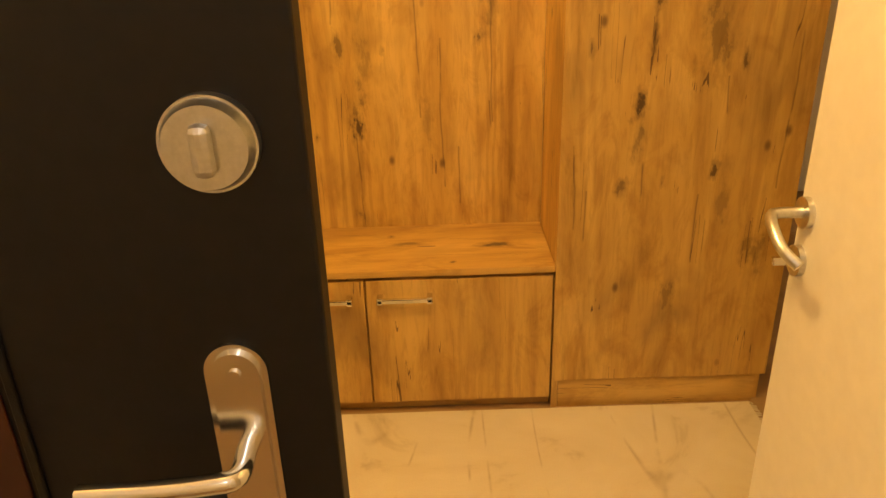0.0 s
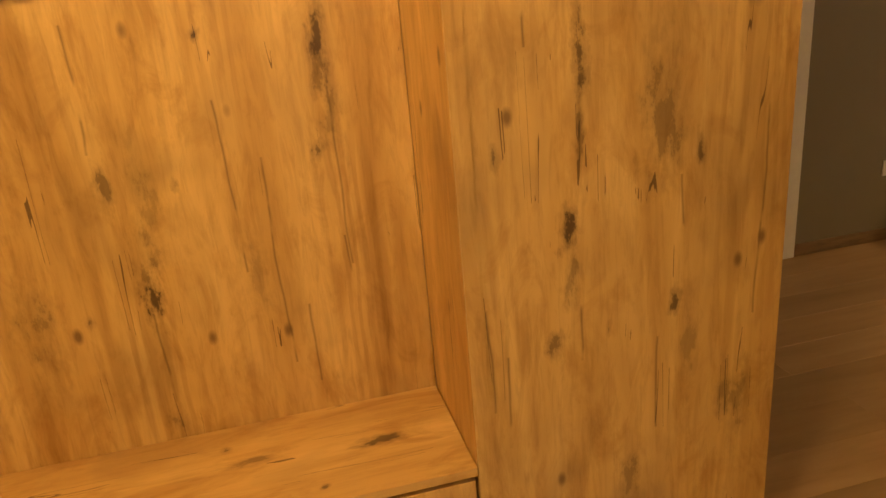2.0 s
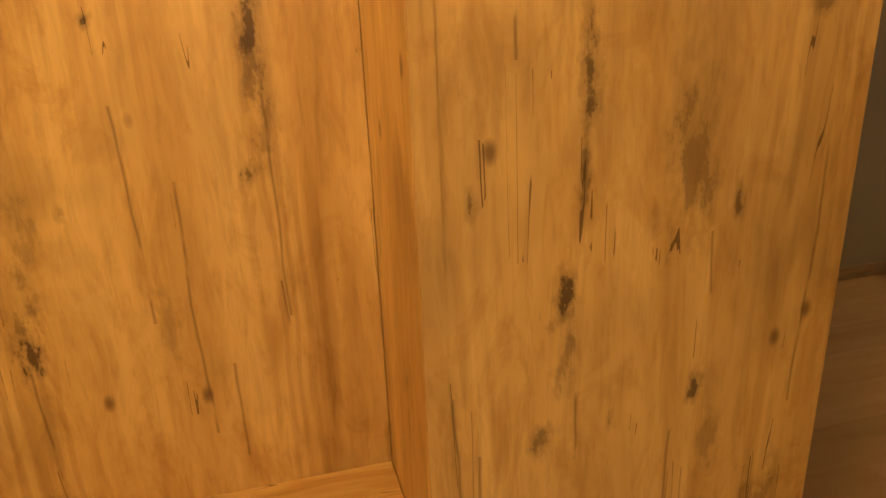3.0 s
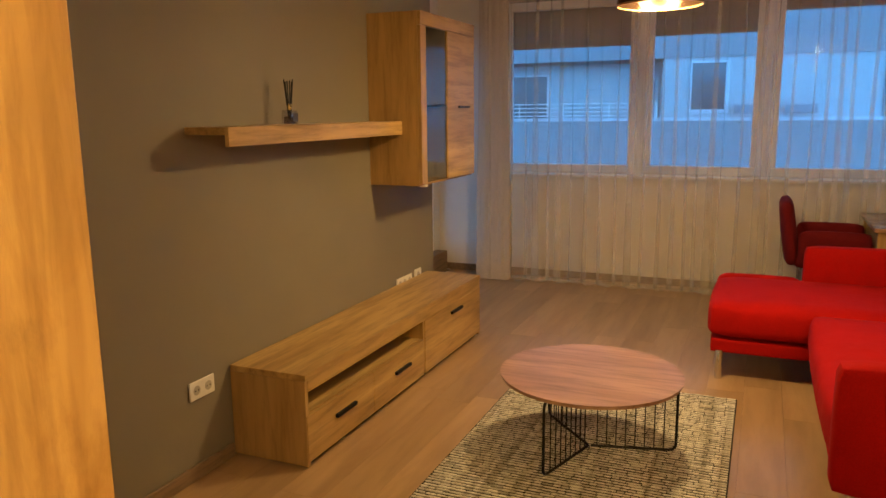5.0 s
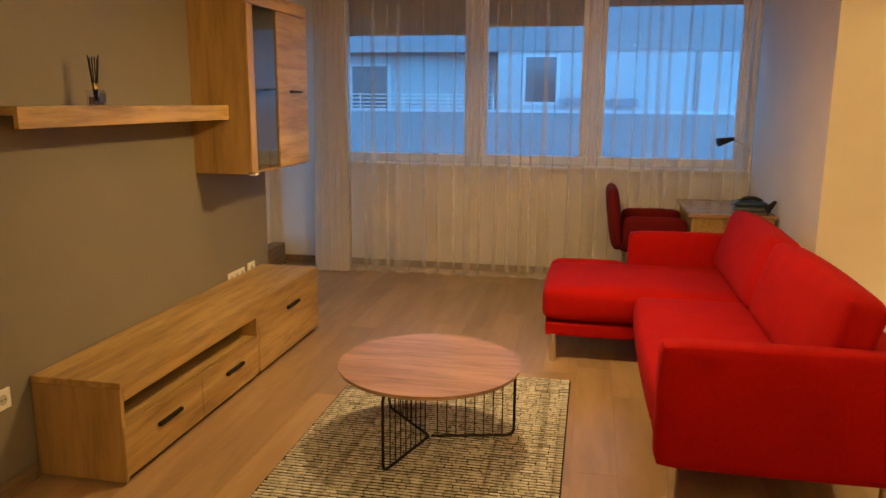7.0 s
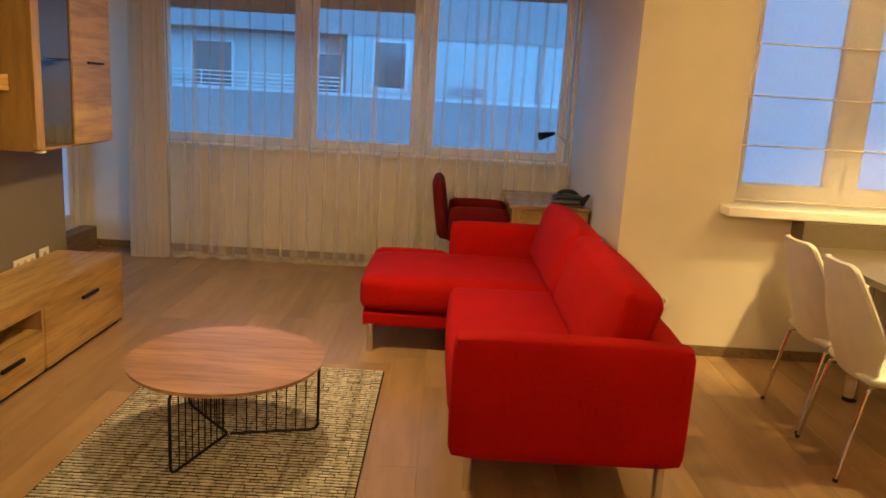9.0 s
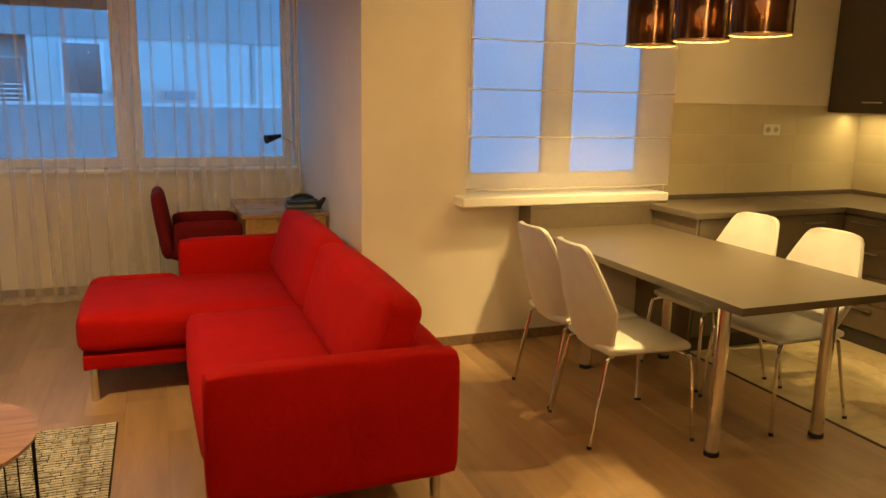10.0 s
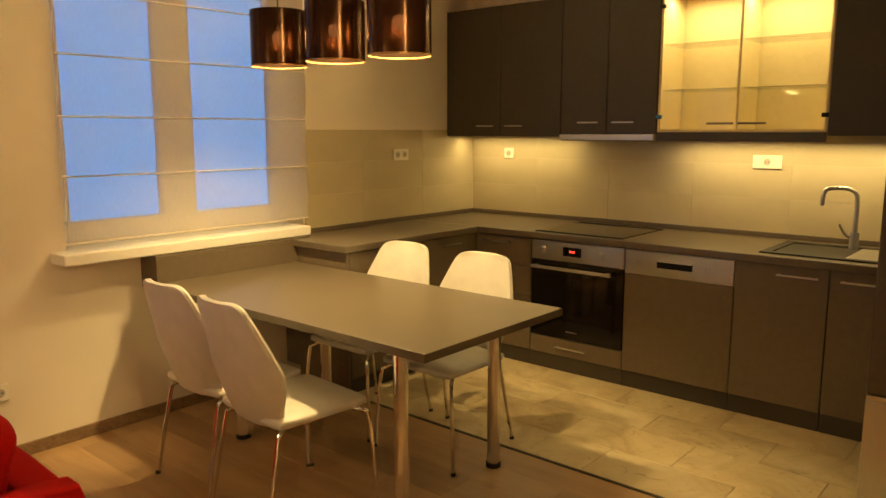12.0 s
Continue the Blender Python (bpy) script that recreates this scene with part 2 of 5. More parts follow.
def sheer(name, colour, through_part):
    """Thin woven cloth: part open weave, part cloth that scatters and passes light."""
    m = bpy.data.materials.new(name)
    m.use_nodes = True
    n, l = m.node_tree.nodes, m.node_tree.links
    n.clear()
    out = n.new("ShaderNodeOutputMaterial")
    tr = n.new("ShaderNodeBsdfTransparent")
    di = n.new("ShaderNodeBsdfDiffuse")
    tl = n.new("ShaderNodeBsdfTranslucent")
    v = coords(n, l, (1, 60, 4))
    f = noise_tex(n, l, v, 6, 3)
    c = ramp(n, l, f, [(0.3, tuple(x * 0.86 for x in colour)), (0.7, colour)])
    l.new(c, di.inputs[0])
    l.new(c, tl.inputs[0])
    a = n.new("ShaderNodeMixShader")
    a.inputs[0].default_value = 0.22
    l.new(di.outputs[0], a.inputs[1])
    l.new(tl.outputs[0], a.inputs[2])
    k = n.new("ShaderNodeMixShader")
    k.inputs[0].default_value = through_part
    l.new(a.outputs[0], k.inputs[1])
    l.new(tr.outputs[0], k.inputs[2])
    l.new(k.outputs[0], out.inputs[0])
    return m


def glow(name, colour, strength):
    m, n, l, b = material(name, 0.4)
    b.inputs["Base Color"].default_value = (*colour, 1)
    b.inputs["Emission Color"].default_value = (*colour, 1)
    b.inputs["Emission Strength"].default_value = strength
    return m


WALL = paint("cream_wall_paint", (0.78, 0.72, 0.62))
TAUPE = paint("taupe_wall_paint", (0.215, 0.185, 0.135))
CEIL = paint("ceiling_paint", (0.84, 0.82, 0.79), 0.8)
WHITE = plain("white_lacquer", (0.78, 0.76, 0.72), 0.35, wear=0.03)
PVC = plain("white_window_frame", (0.8, 0.8, 0.8), 0.35, wear=0.03)
BASE = oak("baseboard_wood", (0.30, 0.20, 0.11), (0.20, 0.125, 0.07), (1, 8, 8), per_piece=0)
PLANK = oak("laminate_plank", (0.50, 0.325, 0.165), (0.385, 0.238, 0.115), (0.8, 6, 6), 0.36, 3, per_piece=0.22, contrast=0.35, gloss_bump=0.06)
FURN = oak("golden_oak_furniture", (0.56, 0.365, 0.135), (0.33, 0.19, 0.055), (0.8, 9, 9), 0.42, 4, contrast=0.95)
FURN_V = oak("golden_oak_upright", (0.48, 0.30, 0.11), (0.33, 0.195, 0.06), (8, 8, 0.8), 0.42, 4, contrast=0.7)
TABLETOP = oak("walnut_tabletop", (0.50, 0.29, 0.17), (0.33, 0.17, 0.095), (10, 1.0, 9), 0.35, 3, contrast=1.0)
BLACK = plain("black_steel", (0.012, 0.012, 0.012), 0.4, 0.6)
CHROME = plain("chrome", (0.75, 0.74, 0.72), 0.16, 1.0, wear=0.03)
STEEL = brushed("brushed_steel", (0.68, 0.66, 0.62), 0.3, (300, 3, 3))
NICKEL = brushed("satin_nickel", (0.66, 0.66, 0.66), 0.3, (40, 40, 40))
RED = fabric("red_wool_fabric", (0.43, 0.0042, 0.0022), sheen=0.0)
WINE = fabric("wine_red_fabric", (0.15, 0.008, 0.010), sheen=0.0)
LEATHER = plain("white_leatherette", (0.55, 0.52, 0.465), 0.42, wear=0.05, scale=12, strength=0.1)
KITCHEN = plain("grey_brown_laminate", (0.138, 0.106, 0.072), 0.38, wear=0.08, scale=25)
KITCHEN_UP = plain("dark_brown_laminate", (0.044, 0.035, 0.028), 0.4, wear=0.08, scale=25)
COUNTER = plain("grey_worktop", (0.120, 0.094, 0.066), 0.42, wear=0.06, scale=14)
TABLE_LAM = plain("grey_table_laminate", (0.108, 0.083, 0.056), 0.38, wear=0.03, scale=9)
GLASS = glass("coated_clear_glass", ior=1.14)
SHEER = sheer("sheer_curtain_cloth", (0.93, 0.86, 0.75), 0.73)
DENSE = sheer("gathered_curtain_cloth", (0.78, 0.69, 0.58), 0.10)
BLIND = sheer("roman_blind_cloth", (0.74, 0.67, 0.61), 0.52)
BULB = glow("frosted_bulb", (1.0, 0.76, 0.45), 9)
SOCKET = plain("white_plastic", (0.78, 0.75, 0.68), 0.3, wear=0.03)
RUBBER = plain("black_rubber", (0.015, 0.015, 0.015), 0.7)

# ---- mesh helpers ----


def box(bm, x0, x1, y0, y1, z0, z1, bevel=0.0, seg=2):
    m = Matrix.Translation(((x0 + x1) / 2, (y0 + y1) / 2, (z0 + z1) / 2)) @ Matrix.Diagonal((abs(x1 - x0), abs(y1 - y0), abs(z1 - z0), 1))
    r = bmesh.ops.create_cube(bm, size=1, matrix=m)
    if bevel:
        es = list({e for v in r["verts"] for e in v.link_edges})
        bmesh.ops.bevel(bm, geom=es, offset=bevel, segments=seg, profile=0.5, affect='EDGES')
    return bm


def boxes(*rows, bevel=0.0):
    bm = bmesh.new()
    for r in rows:
        box(bm, *r, bevel=bevel)
    return bm


def rod(bm, a, b, r, seg=12, r2=None):
    a, b = Vector(a), Vector(b)
    d = b - a
    m = Matrix.Translation((a + b) / 2) @ d.to_track_quat('Z', 'Y').to_matrix().to_4x4()
    bmesh.ops.create_cone(bm, cap_ends=True, segments=seg, radius1=r, radius2=r if r2 is None else r2, depth=d.length, matrix=m)
    return bm


def tube(bm, pts, r, seg=8):
    """A round bar along a line of points."""
    pts = [Vector(p) for p in pts]
    rings = []
    up = None
    for i, p in enumerate(pts):
        d = (pts[min(i + 1, len(pts) - 1)] - pts[max(i - 1, 0)]).normalized()
        if up is None:
            up = d.orthogonal().normalized()
        up = (up - d * up.dot(d)).normalized()
        s = d.cross(up)
        rings.append([bm.verts.new(p + r * (math.cos(2 * math.pi * k / seg) * up + math.sin(2 * math.pi * k / seg) * s)) for k in range(seg)])
    for a, b in zip(rings, rings[1:]):
        for k in range(seg):
            bm.faces.new((a[k], a[(k + 1) % seg], b[(k + 1) % seg], b[k]))
    bm.faces.new(rings[0][::-1])
    bm.faces.new(rings[-1])
    return bm


def curve_points(ctrl, n=6):
    """A smooth line through control points."""
    c = [Vector(p) for p in ctrl]
    c = [c[0] * 2 - c[1]] + c + [c[-1] * 2 - c[-2]]
    out = []
    for i in range(1, len(c) - 2):
        for k in range(n):
            t = k / n
            p0, p1, p2, p3 = c[i - 1:i + 3]
            out.append(0.5 * (2 * p1 + (p2 - p0) * t + (2 * p0 - 5 * p1 + 4 * p2 - p3) * t * t + (3 * p1 - p0 - 3 * p2 + p3) * t ** 3))
    return out + [c[-2]]


def pillow(x0, x1, y0, y1, z0, z1, r, puff=0.0, cuts=10, tilt=None):
    """An upholstered block: rounded edges, and faces that swell by puff."""
    bm = bmesh.new()
    bmesh.ops.create_cube(bm, size=2)
    bmesh.ops.subdivide_edges(bm, edges=bm.edges[:], cuts=cuts, use_grid_fill=True)
    c = Vector(((x0 + x1) / 2, (y0 + y1) / 2, (z0 + z1) / 2))
    h = Vector(((x1 - x0) / 2, (y1 - y0) / 2, (z1 - z0) / 2))
    for v in bm.verts:
        u = v.co.copy()
        p = Vector([math.copysign(h[i] - r + r * min(1, (abs(u[i]) - 0.0)), u[i]) if abs(u[i]) > 0.999 else u[i] * h[i] for i in range(3)])
        q = Vector([max(-(h[i] - r), min(h[i] - r, p[i])) for i in range(3)])
        d = p - q
        if d.length > 1e-6:
            d = d.normalized() * r
        s = (1 - u.x * u.x), (1 - u.y * u.y), (1 - u.z * u.z)
        e = Vector([math.copysign(puff * s[(i + 1) % 3] * s[(i + 2) % 3], u[i]) if abs(u[i]) > 0.999 else 0 for i in range(3)])
        v.co = c + q + d + e
    return bm


ORIGIN = {}


def finish(ob, smooth):
    if smooth:
        me = ob.data
        me.polygons.foreach_set("use_smooth", [True] * len(me.polygons))
        me.set_sharp_from_angle(angle=radians(38))


def piece(name, bm, mat, origin, smooth):
    bmesh.ops.recalc_face_normals(bm, faces=bm.faces[:])
    bm.transform(Matrix.Translation(-Vector(origin)))
    me = bpy.data.meshes.new(name)
    bm.to_mesh(me)
    bm.free()
    me.materials.append(mat)
    ob = new(name, me)
    finish(ob, smooth)
    return ob


def thing(name, place, label, category, group="", kind=""):
    ob = new(name)
    ob.empty_display_size = 0.1
    ob.location = place
    ORIGIN[ob.name] = Vector(place)
    return tagged(ob, label, category, group, kind)


def part(name, bm, mat, parent, label="", smooth=False):
    o = ORIGIN[parent.name]
    ob = piece(name, bm, mat, o, smooth)
    ob.parent = parent
    ORIGIN[ob.name] = o
    return tagged(ob, label)


def solid(name, bm, mat, place, label, category="", group="", kind="", smooth=False):
    ob = piece(name, bm, mat, place, smooth)
    ob.location = place
    ORIGIN[ob.name] = Vector(place)
    return tagged(ob, label, category, group, kind)


def structure(name, bm, mat, label, place=(0, 0, 0), smooth=False):
    return solid(name, bm, mat, place, label, kind="structure", smooth=smooth)

# ---- the shell ----
CEILING = 2.78
ALC = 0.525      # side wall of the window alcove
WIN2 = 5.565     # wall with the small window
TVW = 3.957      # taupe wall

structure("subfloor", boxes((-1.2, 8.4, -3.6, 5.4, -0.14, -0.012)), plain("screed", (0.12, 0.08, 0.05), 0.9), "hidden floor slab under planks and tiles")
structure("ceiling", boxes((-1.3, 8.1, -3.6, 5.2, CEILING, CEILING + 0.2)), CEIL, "smooth white painted ceiling")
structure("soffit", boxes((5.712, 7.598, TVW + 0.005, 4.718, 2.65, CEILING - 0.001)), CEIL, "lowered white ceiling over the balcony door")
# outer wall behind the sheer curtain, with the wide window opening
structure("wall_east", boxes((7.60, 7.90, 4.10, 5.2, -0.1, CEILING), (7.60, 7.671, ALC - 0.2, 4.10, -0.1, 0.939), (7.6715, 7.90, ALC - 0.2, 4.10, -0.1, 0.969),
                             (7.60, 7.90, ALC - 0.2, 4.10, 2.50, CEILING), (7.60, 7.90, ALC - 0.2, 0.56, 0.955, 2.50)), WALL,
          "cream painted outer wall below the wide window")
structure("wall_alcove", boxes((5.87, 7.60, ALC - 0.22, ALC, -0.1, CEILING)), WALL, "cream painted side wall beside the desk")
W2Y0, W2Y1, W2Z0, W2Z1 = -1.585, -0.13, 0.975, 2.42
structure("wall_small_window", boxes((WIN2, 5.87, W2Y1, ALC, -0.1, CEILING), (WIN2, 5.719, W2Y0, W2Y1, -0.1, 0.901), (5.7195, 5.87, W2Y0, W2Y1, -0.1, W2Z0 - 0.001),
                                     (WIN2, 5.87, W2Y0, W2Y1, W2Z1, CEILING), (WIN2, 5.87, -3.52, W2Y0, -0.1, CEILING)), WALL,
          "cream painted wall with the small window")
structure("wall_kitchen", boxes((1.6, WIN2, -3.52, -3.317, -0.1, CEILING)), WALL, "cream painted wall behind the kitchen units")
# unseen walls down to wall_west: guessed closers, only there to bounce light
structure("wall_kitchen_side", boxes((1.60, 1.78, -3.317, -0.02, -0.1, CEILING)), WALL, "unseen cream painted closing wall beside the fridge")
structure("wall_entry_side", boxes((0.80, 1.60, -0.20, -0.02, -0.1, CEILING)), WALL, "unseen cream painted closing wall by the entrance")
structure("wall_entry_back", boxes((-1.2, 0.80, -1.35, -1.2, -0.1, CEILING)), WALL, "unseen cream painted closing wall of the entrance")
structure("wall_entry_right", boxes((0.80, 0.92, -1.2, -0.20, -0.1, CEILING)), WALL, "unseen cream painted closing wall of the entrance passage")
structure("wall_west", boxes((-1.2, -1.05, -1.2, 3.957, -0.1, CEILING)), WALL, "unseen cream painted closing wall of the hall")
structure("wall_behind_wardrobe", boxes((-1.05, 1.20, 2.80, 2.93, -0.1, CEILING)), WALL, "cream painted wall behind the wardrobe")
# taupe wall with the doorway to the next room
D0, D1, DH = 1.80, 2.635, 2.06
structure("wall_taupe", boxes((D1, 5.71, TVW, TVW + 0.20, -0.1, CEILING), (-1.05, D0, TVW, TVW + 0.20, -0.1, CEILING),
                              (D0, D1, TVW, TVW + 0.20, DH, CEILING)), TAUPE, "matt taupe painted wall behind the low bench")
structure("wall_niche_side", boxes((5.53, 5.708, TVW + 0.20, 4.95, -0.1, CEILING)), WALL, "cream painted return wall by the balcony door")
B0, B1, BZ0, BZ1 = 6.15, 7.45, 0.22, 2.30
structure("wall_balcony", boxes((5.708, B0, 4.72, 4.95, -0.1, CEILING), (B1, 7.60, 4.72, 4.95, -0.1, CEILING),
                                (B0, B1, 4.72, 4.95, -0.1, BZ0 - 0.01), (B0, B1, 4.72, 4.95, BZ1, CEILING)), WALL, "cream painted wall round the balcony door")
structure("wall_back_room", boxes((-1.05, 5.5, 5.1, 5.2, -0.1, CEILING)), WALL, "plain wall that closes the next room")


def baseboard(x0, x1, y0, y1, h=0.065):
    ob = structure("baseboard", boxes((x0, x1, y0, y1, 0.0, h), bevel=0.003), BASE, "brown wood-look baseboard along the wall", ((x0 + x1) / 2, (y0 + y1) / 2, 0))
    return ob


baseboard(D1 + 0.075, 3.44, TVW - 0.014, TVW - 0.001)
baseboard(5.60, 5.708, TVW - 0.014, TVW - 0.001)
baseboard(7.585, 7.599, 4.10, 4.70)
baseboard(7.585, 7.599, ALC + 0.016, 4.098)
baseboard(5.60, 7.58, ALC + 0.001, ALC + 0.015)
baseboard(WIN2 - 0.014, WIN2 - 0.001, -1.38, ALC + 0.001)
baseboard(5.712, 6.10, 4.705, 4.719)

# brown timber threshold under the balcony door
structure("threshold", boxes((6.05, 7.50, 4.60, 4.719, 0.0, 0.20), bevel=0.004), BASE, "brown timber step below the balcony door", (6.8, 4.66, 0))

# ---- windows ----


def window_unit(name, label, axis, at, u0, u1, z0, z1, sash=0.075, depth=0.07, holder=None, pane_to=None):
    """One casement: frame members and a pane. axis 'x': the glass faces x, u runs along y."""
    w = holder
    rows = [(u0, u1, z0, z0 + sash), (u0, u1, z1 - sash, z1), (u0, u0 + sash, z0 + sash, z1 - sash), (u1 - sash, u1, z0 + sash, z1 - sash)]
    bm = bmesh.new()
    for a, b, c, d in rows:
        if axis == 'x':
            box(bm, at, at + depth, a, b, c, d, bevel=0.008)
        else:
            box(bm, a, b, at, at + depth, c, d, bevel=0.008)
    part("window_frame", bm, PVC, w)
    g = boxes((at + 0.03, at + 0.036, u0 + sash - 0.005, u1 - sash + 0.005, z0 + sash - 0.005, z1 - sash + 0.005)) if axis == 'x' else \
        boxes((u0 + sash - 0.005, u1 - sash + 0.005, at + 0.03, at + 0.036, z0 + sash - 0.005, z1 - sash + 0.005))
    p = part("pane", g, GLASS, w)
    p.visible_shadow = False
    return w


WX = 7.66
win1 = thing("window_1", (WX, 2.35, 0.955), "wide white three-part window with lowered shutters", "window", kind="structure")
for u0, u1 in ((2.86, 4.08), (1.85, 2.81), (0.575, 1.80)):
    window_unit("casement", "", 'x', WX, u0, u1, 0.97, 2.49, holder=win1)
part("mullion", boxes((WX + 0.004, WX + 0.066, 2.812, 2.858, 0.97, 2.49)), PVC, win1)
part("mullion", boxes((WX + 0.004, WX + 0.066, 1.802, 1.848, 0.97, 2.49)), PVC, win1)
part("window_sill", boxes((7.50, WX + 0.01, 0.54, 4.12, 0.94, 0.968), bevel=0.006), WHITE, win1)
SHUT = plain("grey_shutter", (0.22, 0.22, 0.24), 0.7)
for u0, u1, zb in ((2.86, 4.08, 2.085), (1.85, 2.81, 2.15), (0.575, 1.80, 2.295)):
    bm = bmesh.new()
    z = 2.50
    while z > zb + 0.01:
        box(bm, WX + 0.10, WX + 0.115, u0, u1, max(zb, z - 0.0385), z, bevel=0.0015)
        z -= 0.039
    part("shutter", bm, SHUT, win1, "partly lowered grey roller shutter")

win2 = thing("window_2", (5.70, -0.86, W2Z0), "white two-part casement window behind a roman blind", "window", kind="structure")
window_unit("casement", "", 'x', 5.72, -0.84, W2Y1 + 0.0, W2Z0, W2Z1, sash=0.10, holder=win2)
window_unit("casement", "", 'x', 5.72, W2Y0, -0.845, W2Z0, W2Z1, sash=0.10, holder=win2)
part("handle", boxes((5.690, 5.72, -0.86, -0.835, 1.55, 1.60), (5.675, 5.690, -0.858, -0.838, 1.47, 1.60), bevel=0.004), WHITE, win2)
part("window_sill", boxes((5.42, 5.719, -1.53, -0.055, 0.902, 0.960), bevel=0.008), WHITE, win2, "thick white window sill")

win3 = thing("balcony_door", (6.8, 4.76, BZ0), "white glazed balcony door above a brown step", "door", kind="structure")
window_unit("casement", "", 'y', 4.76, B0, 6.80, BZ0, BZ1, sash=0.085, holder=win3)
window_unit("casement", "", 'y', 4.76, 6.805, B1, BZ0, BZ1, sash=0.085, holder=win3)

# doorway in the taupe wall
door2 = thing("door_2", (2.22, 4.1, 0), "closed white interior door in a white frame", "door", kind="structure")
part("door_leaf", boxes((D0 + 0.03, D1 - 0.03, TVW + 0.155, TVW + 0.195, 0.008, DH - 0.02), bevel=0.003), WHITE, door2)
part("jamb", boxes((D1 - 0.022, D1, TVW, TVW + 0.20, 0, DH), bevel=0.002), WHITE, door2)
part("jamb", boxes((D0, D0 + 0.022, TVW, TVW + 0.20, 0, DH), bevel=0.002), WHITE, door2)
part("casing", boxes((D1 - 0.01, D1 + 0.065, TVW - 0.022, TVW - 0.001, 0, DH + 0.06), bevel=0.004), WHITE, door2)
part("casing", boxes((D0 - 0.065, D0 + 0.01, TVW - 0.022, TVW - 0.001, 0, DH + 0.06), bevel=0.004), WHITE, door2)
part("casing", boxes((D0 + 0.011, D1 - 0.011, TVW - 0.022, TVW - 0.001, DH - 0.01, DH + 0.06), bevel=0.004), WHITE, door2)
part("threshold", boxes((D0 + 0.023, D1 - 0.023, TVW + 0.005, TVW + 0.14, 0.0, 0.012), bevel=0.003), BASE, door2, "brown threshold strip")

# ---- the building across the street ----
FAC = paint("pale_render", (0.40, 0.40, 0.395), 0.8, grain=20)
FAC2 = paint("grey_parapet_render", (0.225, 0.23, 0.235), 0.8, grain=20)
COPING = plain("pale_coping", (0.52, 0.52, 0.52), 0.6)
DARKWIN = plain("dark_window_glass", (0.05, 0.055, 0.06), 0.15)
FX = 24.0
facade = thing("apartment_building", (FX, 3, -9), "pale apartment house across the street at dusk", "building")
part("wall", boxes((FX, FX + 8, -6.5, 4.7, -9, 2.98), (FX + 1.7, FX + 8, 4.7, 30, -9, 2.98)), FAC, facade)
part("parapet", boxes((FX - 0.25, FX, -6.5, 4.7, -2.2, 1.2), (FX - 0.25, FX - 0.05, 4.7, 30, -2.2, 1.2)), FAC2, facade)
part("balcony_floor", boxes((FX - 0.05, FX + 1.7, 4.7, 30, -2.2, 0.3)), FAC2, facade)
part("coping", boxes((FX - 0.32, FX + 0.02, -6.5, 30, 1.2, 1.29)), COPING, facade)
part("attic", boxes((FX - 0.10, FX + 8, -6.5, 30, 2.98, 8.0)), FAC2, facade)
for wy0, wy1, wz0, wz1, x in ((2.85, 3.95, 1.42, 2.88, FX), (8.5, 9.9, 0.4, 2.7, FX + 1.7), (5.0, 5.9, 0.4, 2.5, FX + 1.7), (13, 15, 0.4, 2.7, FX + 1.7)):
    w = part("window", boxes((x - 0.06, x + 0.02, wy0, wy1, wz0, wz1), bevel=0.01), COPING, facade)
    part("pane", boxes((x - 0.08, x - 0.05, wy0 + 0.10, wy1 - 0.10, wz0 + 0.10, wz1 - 0.06)), DARKWIN, w)
for y in (2.66, 1.37):
    part("flower_box", boxes((FX - 0.60, FX - 0.33, y - 0.80 if y < 2 else y - 0.66, y, 1.40, 1.64), bevel=0.02), SHUT, facade)
part("corner_reveal", boxes((FX - 0.08, FX - 0.01, -1.10, -1.0, 1.28, 2.97)), FAC2, facade)
rail = bmesh.new()
for k in range(4):
    rod(rail, (FX - 0.1, 4.8, 1.36 + 0.12 * k), (FX - 0.1, 16, 1.36 + 0.12 * k), 0.018, 6)
for k in range(9):
    rod(rail, (FX - 0.1, 4.8 + 1.4 * k, 1.25), (FX - 0.1, 4.8 + 1.4 * k, 1.75), 0.02, 6)
part("balcony_rail", rail, STEEL, facade, smooth=True)
# made-up house: its plain wall gives the small window an even blue
backdrop_house = thing("neighbour_house", (32, -30, -9), "made-up plain pale wall filling the small window's view", "building")
part("wall", boxes((31, 44, -70, -6.9, -9, 16)), FAC, backdrop_house)
part("roof", boxes((30.6, 44.4, -70.4, -6.6, 16, 16.4)), FAC2, backdrop_house)
structure("ground", boxes((9, 1500, -1500, 1500, -9.2, -9.0)), plain("asphalt", (0.05, 0.05, 0.052), 0.9, scale=3), "dark asphalt street far below")

# ---- hall: fitted wardrobe with seat ----
FY, BY = 2.202, 2.553
KNOTS_R = [(0.76, 1.005, 0.022, 0.045, 0.95), (0.762, 0.93, 0.022, 0.07, 0.5), (0.786, 1.315, 0.018, 0.065, 0.85), (0.782, 1.2, 0.009, 0.06, 0.6), (0.95, 1.205, 0.055, 0.1, 0.55), (1.031, 1.115, 0.012, 0.022, 0.8), (0.985, 0.812, 0.016, 0.025, 0.9), (1.02, 0.72, 0.025, 0.09, 0.4), (0.725, 0.765, 0.03, 0.022, 0.7), (0.836, 0.774, 0.01, 0.028, 0.75), (0.616, 1.162, 0.012, 0.022, 0.75), (1.135, 0.55, 0.045, 0.075, 0.5), (1.14, 1.4, 0.04, 0.012, 0.6), (0.885, 0.4, 0.03, 0.06, 0.5)]
CRACKS_R = [(0.776, 0.72, 0.89, 0.02), (0.995, 0.85, 1.08, 0.0), (0.944, 0.52, 0.74, 0.0), (0.587, 0.64, 0.87, 0.0), (0.619, 0.55, 0.76, 0.0), (1.175, 0.75, 1.2, 0.03), (0.685, 1.35, 1.75, 0.0)]
